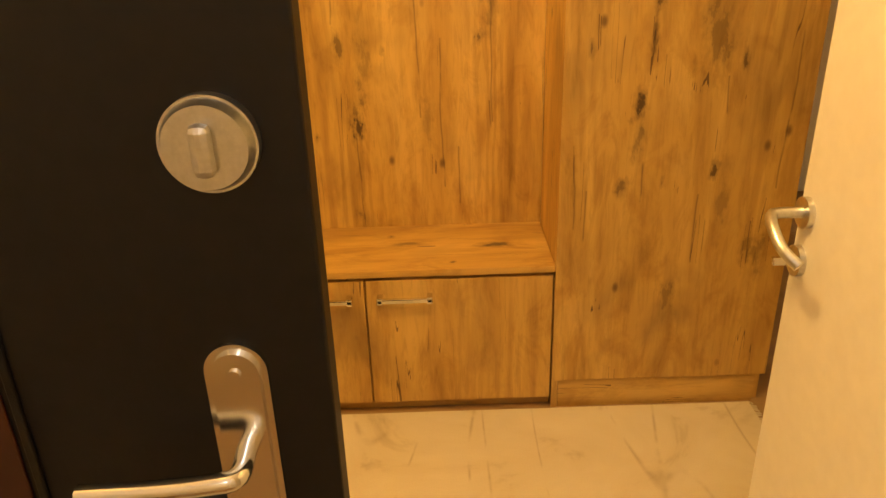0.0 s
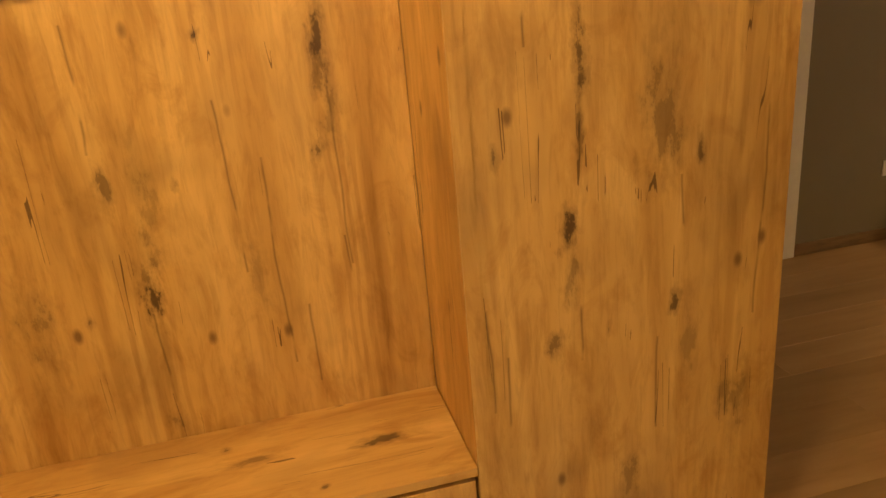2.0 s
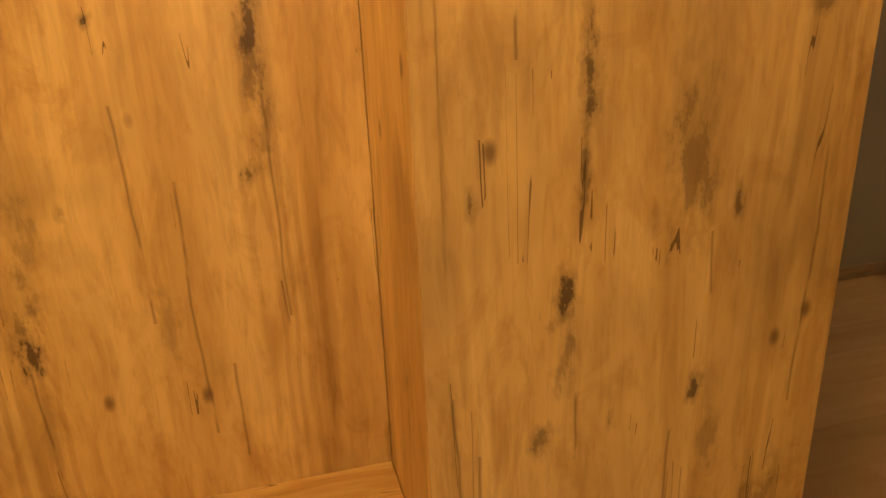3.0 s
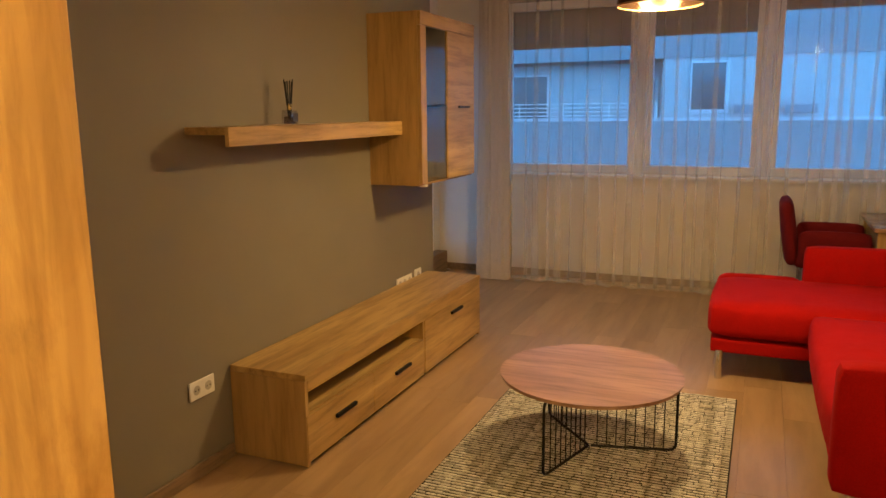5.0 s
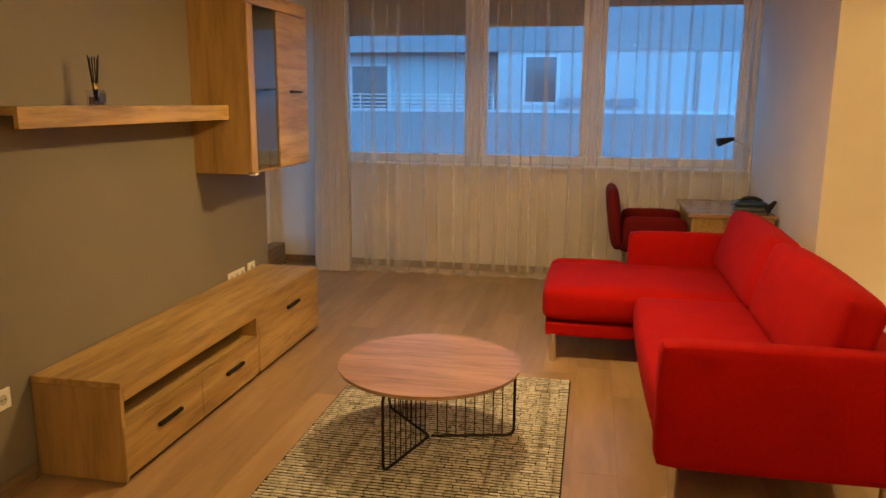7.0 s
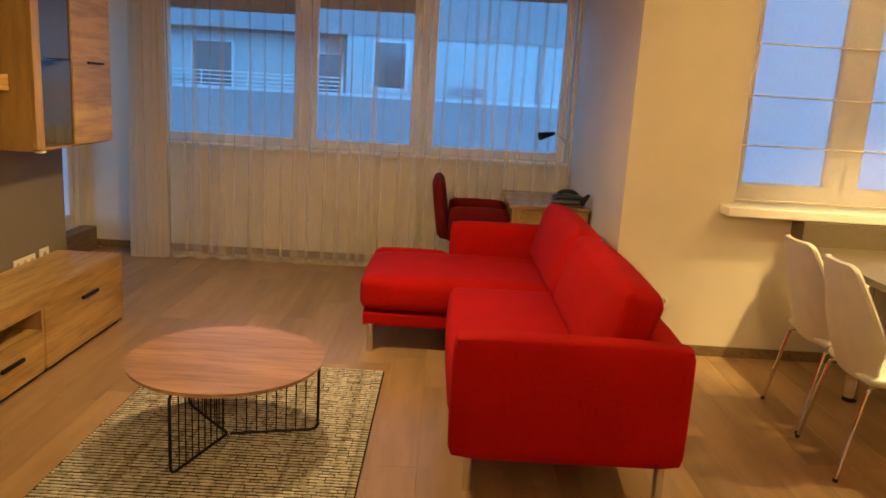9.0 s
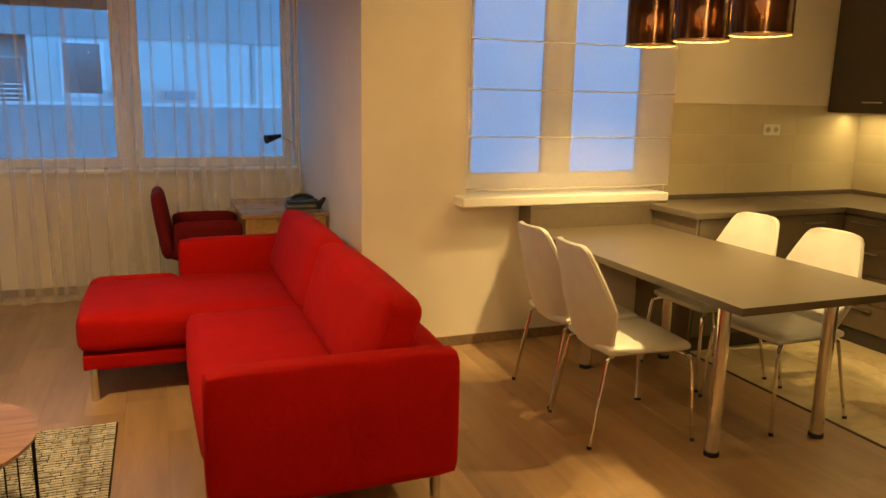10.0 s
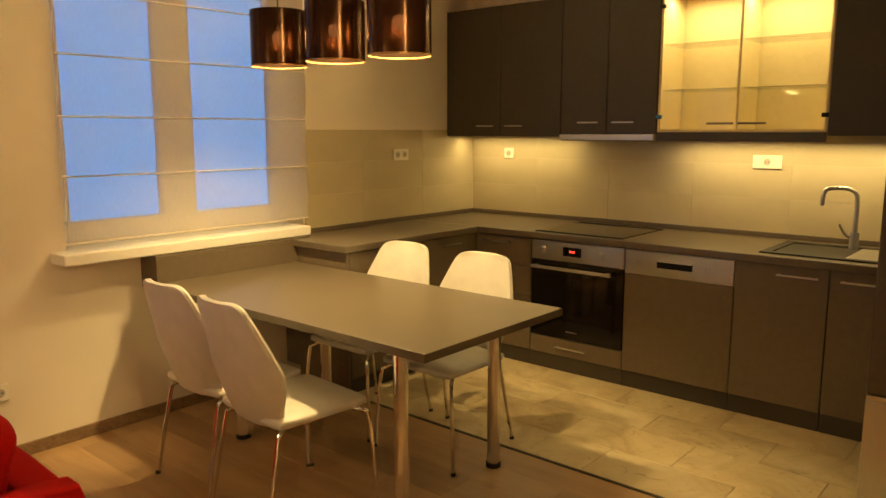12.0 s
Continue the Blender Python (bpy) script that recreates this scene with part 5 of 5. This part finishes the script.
disp = part("display", boxes((4.155, 4.285, KF + 0.0025, KF + 0.005, 0.757, 0.815), bevel=0.001), BLKGLASS, oven, "dark display with red digits")
part("digits", boxes(*[(4.20 + 0.014 * k, 4.208 + 0.014 * k, KF + 0.0055, KF + 0.0062, 0.782, 0.794) for k in range(3)]), glow("red_digits", (1.0, 0.05, 0.02), 3), disp)
for kx in (4.43, 4.02):
    bm = bmesh.new()
    rod(bm, (kx, KF + 0.002, 0.785), (kx, KF + 0.030, 0.785), 0.022, 24, 0.019)
    part("knob", bm, STEEL, oven, smooth=True)

dw = thing("dishwasher", (3.55, KF, 0.1), "dishwasher with steel panel and grey-brown front", "dishwasher")
part("body", boxes((3.222, 3.858, KB + 0.002, KF - 0.021, 0.10, CT - 0.042)), KITCHEN, dw)
part("front", boxes((3.222, 3.858, KF - 0.020, KF, 0.105, 0.700), bevel=0.0015), KITCHEN, dw)
part("control_panel", boxes((3.222, 3.858, KF - 0.018, KF + 0.004, 0.704, 0.845), bevel=0.002), STEEL, dw, "brushed steel control panel")
# recess is not cut: a dark plate on the panel gives its shade
part("grip", boxes((3.45, 3.66, KF + 0.0042, KF + 0.008, 0.755, 0.800), bevel=0.0015), BLACK, dw, "dark plate for the shade in the grip recess")
part("grip_lip", boxes((3.45, 3.66, KF + 0.0082, KF + 0.016, 0.792, 0.803), bevel=0.002), STEEL, dw)
part("plinth", boxes((3.221, 3.860, KF - 0.032, KF - 0.018, 0.0, 0.099)), KITCHEN_UP, dw)
bm = bmesh.new()
rod(bm, (3.79, KF + 0.004, 0.775), (3.79, KF + 0.018, 0.775), 0.016, 20)
rod(bm, (3.38, KF + 0.004, 0.775), (3.38, KF + 0.012, 0.775), 0.014, 20)
part("button", bm, STEEL, dw, smooth=True)

# return unit along the window wall
ru = thing("return_cabinet", (5.28, -1.9, 0), "grey-brown kitchen return unit beside the table", "cabinet", "kitchen base units")
part("body", boxes((4.985, 5.555, KB + 0.002, -1.42, 0.10, CT - 0.042)), KITCHEN, ru)
part("end_panel", boxes((4.965, 5.40, -1.418, -1.40, 0.0, CT - 0.041)), KITCHEN, ru)
part("plinth", boxes((5.0, 5.02, KF - 0.02, -1.42, 0.0, 0.099)), KITCHEN_UP, ru)
for y0, y1 in ((-2.02, -1.425), (-2.60, -2.025)):
    d = part("door", boxes((4.964, 4.984, y0, y1, 0.105, 0.848), bevel=0.0015), KITCHEN, ru)
    part("handle", boxes((4.935, 4.943, y0 + 0.2, y1 - 0.2, 0.795, 0.805), (4.943, 4.964, y0 + 0.21, y0 + 0.22, 0.796, 0.804), (4.943, 4.964, y1 - 0.22, y1 - 0.21, 0.796, 0.804)), STEEL, d)

wt = thing("worktop", (4.0, -2.95, CT), "grey speckled kitchen worktop with rounded edge", "worktop")
part("slab", boxes((2.43, 5.558, KB + 0.002, KF + 0.025, CT - 0.040, CT), bevel=0.004), COUNTER, wt)
part("return_slab", boxes((4.945, 5.558, KF + 0.026, -1.375, CT - 0.040, CT), bevel=0.004), COUNTER, wt)
part("joint_strip", boxes((4.95, 5.555, KF + 0.0245, KF + 0.0275, CT + 0.0003, CT + 0.001)), STEEL, wt)
part("upstand", boxes((2.43, 5.538, KB + 0.002, KB + 0.020, CT + 0.0005, CT + 0.030), bevel=0.003), COUNTER, wt)
part("upstand", boxes((5.540, 5.558, KB + 0.002, -1.60, CT + 0.0005, CT + 0.030), bevel=0.003), COUNTER, wt)

hob = thing("hob", (4.2, -2.95, CT), "black glass ceramic hob set in the worktop", "hob")
part("glass", boxes((3.90, 4.508, -3.195, -2.645, CT + 0.0005, CT + 0.007), bevel=0.002), BLKGLASS, hob)
for hy in (-2.644, -3.202):
    part("trim", boxes((3.895, 4.513, hy, hy + 0.006, CT + 0.0005, CT + 0.009)), BLACK, hob)

sink = thing("sink", (2.85, -2.95, CT), "dark composite kitchen sink in the worktop", "sink")
DARKSINK = plain("dark_composite", (0.02, 0.017, 0.014), 0.65)
part("rim", boxes((2.46, 3.12, -2.720, -2.670, CT + 0.0005, CT + 0.009), (2.46, 3.12, -3.180, -3.130, CT + 0.0005, CT + 0.009), (2.46, 2.51, -3.129, -2.721, CT + 0.0005, CT + 0.009), (3.07, 3.12, -3.129, -2.721, CT + 0.0005, CT + 0.009), bevel=0.003), DARKSINK, sink)
part("bowl", boxes((2.725, 3.065, -3.125, -2.725, CT + 0.0005, CT + 0.003)), DARKSINK, sink)
part("drainer", boxes((2.515, 2.72, -3.125, -2.725, CT + 0.0005, CT + 0.006), bevel=0.002), plain("grey_drainer", (0.34, 0.31, 0.26), 0.4), sink, "pale grey draining board")
tap = thing("tap", (2.765, -3.15, CT), "arched satin steel kitchen tap", "tap")
bm = bmesh.new()
rod(bm, (2.765, -3.13, CT + 0.001), (2.765, -3.13, CT + 0.09), 0.024, 20)
part("body", bm, NICKEL, tap, smooth=True)
bm = bmesh.new()
tube(bm, curve_points([(2.765, -3.13, CT + 0.09), (2.765, -3.13, CT + 0.27), (2.790, -3.10, CT + 0.322), (2.850, -3.05, CT + 0.335), (2.900, -3.01, CT + 0.32), (2.910, -3.0, CT + 0.24)], 6), 0.012, 10)
part("spout", bm, NICKEL, tap, smooth=True)
bm = bmesh.new()
tube(bm, curve_points([(2.785, -3.12, CT + 0.06), (2.815, -3.10, CT + 0.09), (2.835, -3.09, CT + 0.135)], 4), 0.007)
part("lever", bm, NICKEL, tap, smooth=True)

# wall units
UF, UZ0, UZ1 = -2.985, 1.508, 2.40


def wall_unit(x0, x1, doors, label, z0=UZ0, mat=None, name="wall_unit"):
    mat = mat or KITCHEN_UP
    u = thing(name, ((x0 + x1) / 2, KB, z0), label, "cabinet", "kitchen wall units")
    part("body", boxes((x0 + 0.001, x1 - 0.001, KB + 0.002, UF - 0.021, z0, UZ1)), mat, u)
    w = (x1 - x0) / doors
    for k in range(doors):
        a, c = x0 + w * k, x0 + w * (k + 1)
        d = part("door", boxes((a + 0.002, c - 0.002, UF - 0.020, UF, z0 + 0.002, UZ1), bevel=0.0015), mat, u)
        hx = c - 0.20 if k == 0 else a + 0.05
        if doors == 1:
            hx = a + 0.1
        bm = boxes((hx, hx + 0.15, UF + 0.018, UF + 0.026, z0 + 0.068, z0 + 0.078), bevel=0.002)
        for q in (hx + 0.01, hx + 0.13):
            box(bm, q, q + 0.008, UF, UF + 0.019, z0 + 0.069, z0 + 0.077)
        part("handle", bm, STEEL, d, "thin steel bar handle")
    return u


wall_unit(4.56, 5.556, 2, "dark brown two-door kitchen wall unit", 1.496)
wall_unit(3.875, 4.558, 2, "dark brown wall unit above the cooker hood", 1.515)
wall_unit(2.30, 2.908, 1, "dark brown kitchen wall unit")
hood = thing("cooker_hood", (4.2, -3.1, 1.47), "slim steel built-in cooker hood", "cooker hood")
part("body", boxes((3.88, 4.553, KB + 0.01, UF - 0.005, 1.468, 1.5145), bevel=0.002), plain("hood_grey", (0.3, 0.29, 0.27), 0.4, 0.6), hood)
part("pull_out", boxes((3.88, 4.553, UF - 0.004, UF + 0.020, 1.474, 1.512), bevel=0.004), STEEL, hood)
# glazed display unit
dp = thing("display_cabinet", (3.39, KB, UZ0), "lit glass-fronted kitchen wall unit with glass shelves", "cabinet", "kitchen wall units")
X0, X1 = 2.910, 3.873
INNER = plain("pale_yellow_lining", (0.76, 0.64, 0.38), 0.5, wear=0.03)
part("back", boxes((X0 + 0.018, X1 - 0.018, KB + 0.002, KB + 0.012, UZ0 + 0.035, UZ1 - 0.019)), INNER, dp)
part("side", boxes((X0 + 0.001, X0 + 0.017, KB + 0.002, UF - 0.008, UZ0, UZ1)), INNER, dp)
part("side", boxes((X1 - 0.017, X1 - 0.001, KB + 0.002, UF - 0.008, UZ0, UZ1)), INNER, dp)
part("divider", boxes((3.384, 3.398, KB + 0.013, UF - 0.008, UZ0 + 0.035, UZ1 - 0.019)), INNER, dp)
part("bottom", boxes((X0 + 0.018, X1 - 0.018, KB + 0.002, UF - 0.008, UZ0, UZ0 + 0.034)), INNER, dp)
part("light_rail", boxes((X0 + 0.001, X1 - 0.001, UF - 0.007, UF, UZ0 - 0.035, UZ0 + 0.018)), KITCHEN_UP, dp)
part("top", boxes((X0 + 0.018, X1 - 0.018, KB + 0.002, UF - 0.008, UZ1 - 0.018, UZ1)), INNER, dp)
for z in (1.775, 2.045):
    for a, c in ((X0 + 0.018, 3.383), (3.399, X1 - 0.018)):
        part("glass_shelf", boxes((a, c, KB + 0.014, UF - 0.03, z, z + 0.006)), glass("shelf_glass", (0.97, 0.97, 0.93)), dp)
        for q in (a + 0.02, c - 0.02):
            bm = bmesh.new()
            rod(bm, (q, KB + 0.03, z - 0.008), (q, KB + 0.05, z - 0.008), 0.005, 8)
            part("shelf_pin", bm, STEEL, dp)
for a, c, hx in ((X0 + 0.003, 3.388, 3.22), (3.392, X1 - 0.003, 3.40)):
    d = part("glass_door", boxes((a, c, UF - 0.005, UF, UZ0 + 0.020, UZ1)), GLASS, dp)
    d.visible_shadow = False
    part("handle", boxes((hx, hx + 0.155, UF + 0.016, UF + 0.024, UZ0 + 0.062, UZ0 + 0.074), (hx + 0.01, hx + 0.018, UF, UF + 0.017, UZ0 + 0.063, UZ0 + 0.073), (hx + 0.137, hx + 0.145, UF, UF + 0.017, UZ0 + 0.063, UZ0 + 0.073)), plain("dark_steel", (0.16, 0.14, 0.11), 0.4, 0.8), d)
for x, z, blue in ((X1 - 0.012, UZ0 + 0.11, True), (X1 - 0.012, 2.27, False), (X0 + 0.014, UZ0 + 0.11, False), (X0 + 0.014, 2.27, False)):
    part("hinge", boxes((x - 0.018, x + 0.018, UF - 0.012, UF + 0.008, z - 0.012, z + 0.012), bevel=0.004), plain("blue_film", (0.03, 0.16, 0.5), 0.3) if blue else BLACK, dp)

socket(5.555, -2.47, 1.368, 'x', 0.15, 2)
socket(5.205, KB + 0.006, 1.366, 'y', 0.085, 1, 1)
socket(3.302, KB + 0.006, 1.348, 'y', 0.17, 1, 1)

# fridge
fr = thing("fridge", (2.13, -2.2, 0), "grey steel fridge freezer with slim bar handle", "fridge")
FRD = plain("fridge_grey", (0.12, 0.10, 0.085), 0.3, 0.4)
part("body", boxes((1.80, 2.425, -2.60, -1.955, 0.02, 1.86)), FRD, fr)
part("freezer_door", boxes((1.80, 2.430, -1.953, -1.90, 0.03, 0.455), bevel=0.006), STEEL, fr)
part("fridge_door", boxes((1.80, 2.430, -1.953, -1.90, 0.485, 1.86), bevel=0.006), FRD, fr)
part("grip_strip", boxes((1.80, 2.428, -1.95, -1.895, 0.458, 0.482), bevel=0.003), CHROME, fr)
part("plinth", boxes((1.82, 2.41, -2.58, -1.98, 0.0, 0.02)), BLACK, fr)

# ---- wall tiles, floor tiles and planks ----


def slab(name, sx, sy, sz, mat, chamfer=0.0015):
    """A flat piece lying on its origin, centred, with eased top edges."""
    bm = bmesh.new()
    hx, hy, c = sx / 2, sy / 2, chamfer
    lo = [bm.verts.new(p) for p in ((-hx, -hy, 0), (hx, -hy, 0), (hx, hy, 0), (-hx, hy, 0))]
    md = [bm.verts.new((v.co.x, v.co.y, sz - c)) for v in lo]
    up = [bm.verts.new((math.copysign(abs(v.co.x) - c, v.co.x), math.copysign(abs(v.co.y) - c, v.co.y), sz)) for v in lo]
    for a, b2 in ((lo, md), (md, up)):
        for i in range(4):
            bm.faces.new((a[i], a[(i + 1) % 4], b2[(i + 1) % 4], b2[i]))
    bm.faces.new(up)
    bm.faces.new(lo[::-1])
    bmesh.ops.recalc_face_normals(bm, faces=bm.faces[:])
    me = bpy.data.meshes.new(name)
    bm.to_mesh(me)
    bm.free()
    me.materials.append(mat)
    return me


def lay(name, me, holder, m):
    ob = new(name, me)
    ob.parent = holder
    ob.matrix_basis = m
    return ob


# splashback: rows of wide tiles with their grout bed
sb = thing("splashback", (0, 0, 0), "beige glazed wall tiles above the worktop", "tiles", kind="structure")
part("grout_bed", boxes((2.43, WIN2 - 0.004, KB + 0.0005, KB + 0.004, CT, tile_top), (WIN2 - 0.004, WIN2 - 0.0005, KB + 0.004, -1.60, CT, tile_top)), GROUT, sb)
th = (tile_top - CT - 0.03) / 2.5
cache = {}


def wall_tile(u0, u1, z0, z1, wall):
    k = (round(u1 - u0, 3), round(z1 - z0, 3))
    if k not in cache:
        cache[k] = slab("tile", k[0] - 0.0018, k[1] - 0.0018, 0.0018, TILE, 0.0005)
    uc, zc = (u0 + u1) / 2, (z0 + z1) / 2
    lay("tile", cache[k], sb, pose(uc, KB + 0.004, zc, -90, 0, 0) if wall == 'y' else pose(WIN2 - 0.004, uc, zc, 0, -90, 0) @ pose(0, 0, 0, 0, 0, 90))


zr = [CT + 0.030, CT + 0.235, CT + 0.235 + 0.205, tile_top]
for za, zb in zip(zr, zr[1:]):
    u = WIN2 - 0.008
    while u > 2.44:
        wall_tile(max(2.43, u - 0.60), u, za, zb, 'y')
        u -= 0.60
    u = KB + 0.008
    while u < -1.61:
        wall_tile(u, min(-1.60, u + 0.60), za, zb, 'x')
        u += 0.60


def stone(name, lo, mid, hi, rough=0.35):
    m, n, l, b = material(name, rough)
    info = n.new("ShaderNodeObjectInfo")
    v = coords(n, l)
    add = n.new("ShaderNodeVectorMath")
    add.operation = 'MULTIPLY_ADD'
    add.inputs[1].default_value = (13, 29, 17)
    l.new(info.outputs["Random"], add.inputs[0])
    l.new(v, add.inputs[2])
    f = noise_tex(n, l, add.outputs[0], 3.5, 6, 0.6, 0.9)
    g = noise_tex(n, l, add.outputs[0], 11, 5, 0.6, 1.6)
    c = ramp(n, l, f, [(0.3, lo), (0.5, mid), (0.7, hi)])
    spots = ramp(n, l, g, [(0.30, (0.72, 0.66, 0.58)), (0.42, (1, 1, 1))])
    tone = ramp(n, l, info.outputs["Random"], [(0, (0.90,) * 3), (1, (1.0,) * 3)])
    l.new(mix(n, l, mix(n, l, c, spots, 0.9, 'MULTIPLY'), tone, 1.0, 'MULTIPLY'), b.inputs["Base Color"])
    bump(n, l, b, g, 0.08, 0.001)
    return m


KIT_STONE = stone("beige_kitchen_stone", (0.48, 0.37, 0.20), (0.63, 0.51, 0.29), (0.74, 0.63, 0.39), 0.4)
FGROUT = plain("floor_grout", (0.42, 0.34, 0.21), 0.9)
kf = thing("kitchen_tile_floor", (0, 0, 0), "beige stone-look floor tiles in the kitchen", "floor", kind="structure")
part("grout_bed", boxes((1.78, WIN2, KB, -1.445, -0.0115, -0.0025)), FGROUT, kf)
kt = slab("tile", 0.597, 0.297, 0.0065, KIT_STONE)
for i in range(7):
    for j in range(5):
        x0, y0 = WIN2 - 0.60 * (i + 1) - (0.3 if j % 2 else 0.0) + 0.3, -1.445 - 0.30 * (j + 1)
        a, c = max(1.78, x0), min(WIN2, x0 + 0.60)
        if c - a < 0.04:
            continue
        me = kt if c - a > 0.599 else slab("tile", c - a - 0.003, 0.297, 0.0065, KIT_STONE)
        lay("tile", me, kf, pose((a + c) / 2, y0 + 0.15, -0.0065))
structure("floor_trim", boxes((1.78, WIN2 - 0.002, -1.444, -1.426, -0.004, 0.004), bevel=0.0015), plain("dark_bronze_trim", (0.05, 0.038, 0.025), 0.4, 0.5), "dark metal strip between planks and tiles")
# laminate planks, laid along x
pf = thing("plank_floor", (0, 0, 0), "warm brown oak laminate plank floor", "floor", kind="structure")
PW, PL = 0.192, 1.285
full = slab("plank", PL - 0.0006, PW - 0.0006, 0.010, PLANK, 0.0005)
pr = random.Random(11)


def plank_row(y0, y1, xa, xb):
    x = xa - pr.uniform(0.1, 1.0)
    while x < xb - 0.001:
        a, c = max(xa, x), min(xb, x + PL)
        if c - a > 0.03:
            whole = c - a > PL - 0.001 and y1 - y0 > PW - 0.001
            me = full if whole else slab("plank", c - a - 0.0006, y1 - y0 - 0.0006, 0.010, PLANK, 0.0005)
            lay("plank", me, pf, pose((a + c) / 2, (y0 + y1) / 2, -0.010))
        x += PL


y = -1.425
while y < 4.60:
    y1 = min(y + PW, 4.60)
    if y < 0.0:
        if y1 > -1.2:
            plank_row(max(y, -1.2), y1, -1.05, 0.80)
        xa = 1.78
    else:
        xa = -1.05 if y1 < 2.25 else 1.233
    if y1 > TVW and y < TVW:
        plank_row(y, TVW, xa, 7.59)
        y, xa = TVW, 5.712
    elif y >= TVW:
        xa = 5.712
    plank_row(y, y1, xa, WIN2 - 0.001 if y < ALC else 7.59)
    y = y1
structure("back_room_floor", boxes((-1.05, 5.5, TVW + 0.003, 5.1, -0.011, -0.002)), PLANK, "brown laminate floor in the next room")
structure("hall_rear_floor", boxes((-1.05, 1.232, 2.225, TVW, -0.011, -0.002)), PLANK, "brown laminate floor behind the wardrobe")
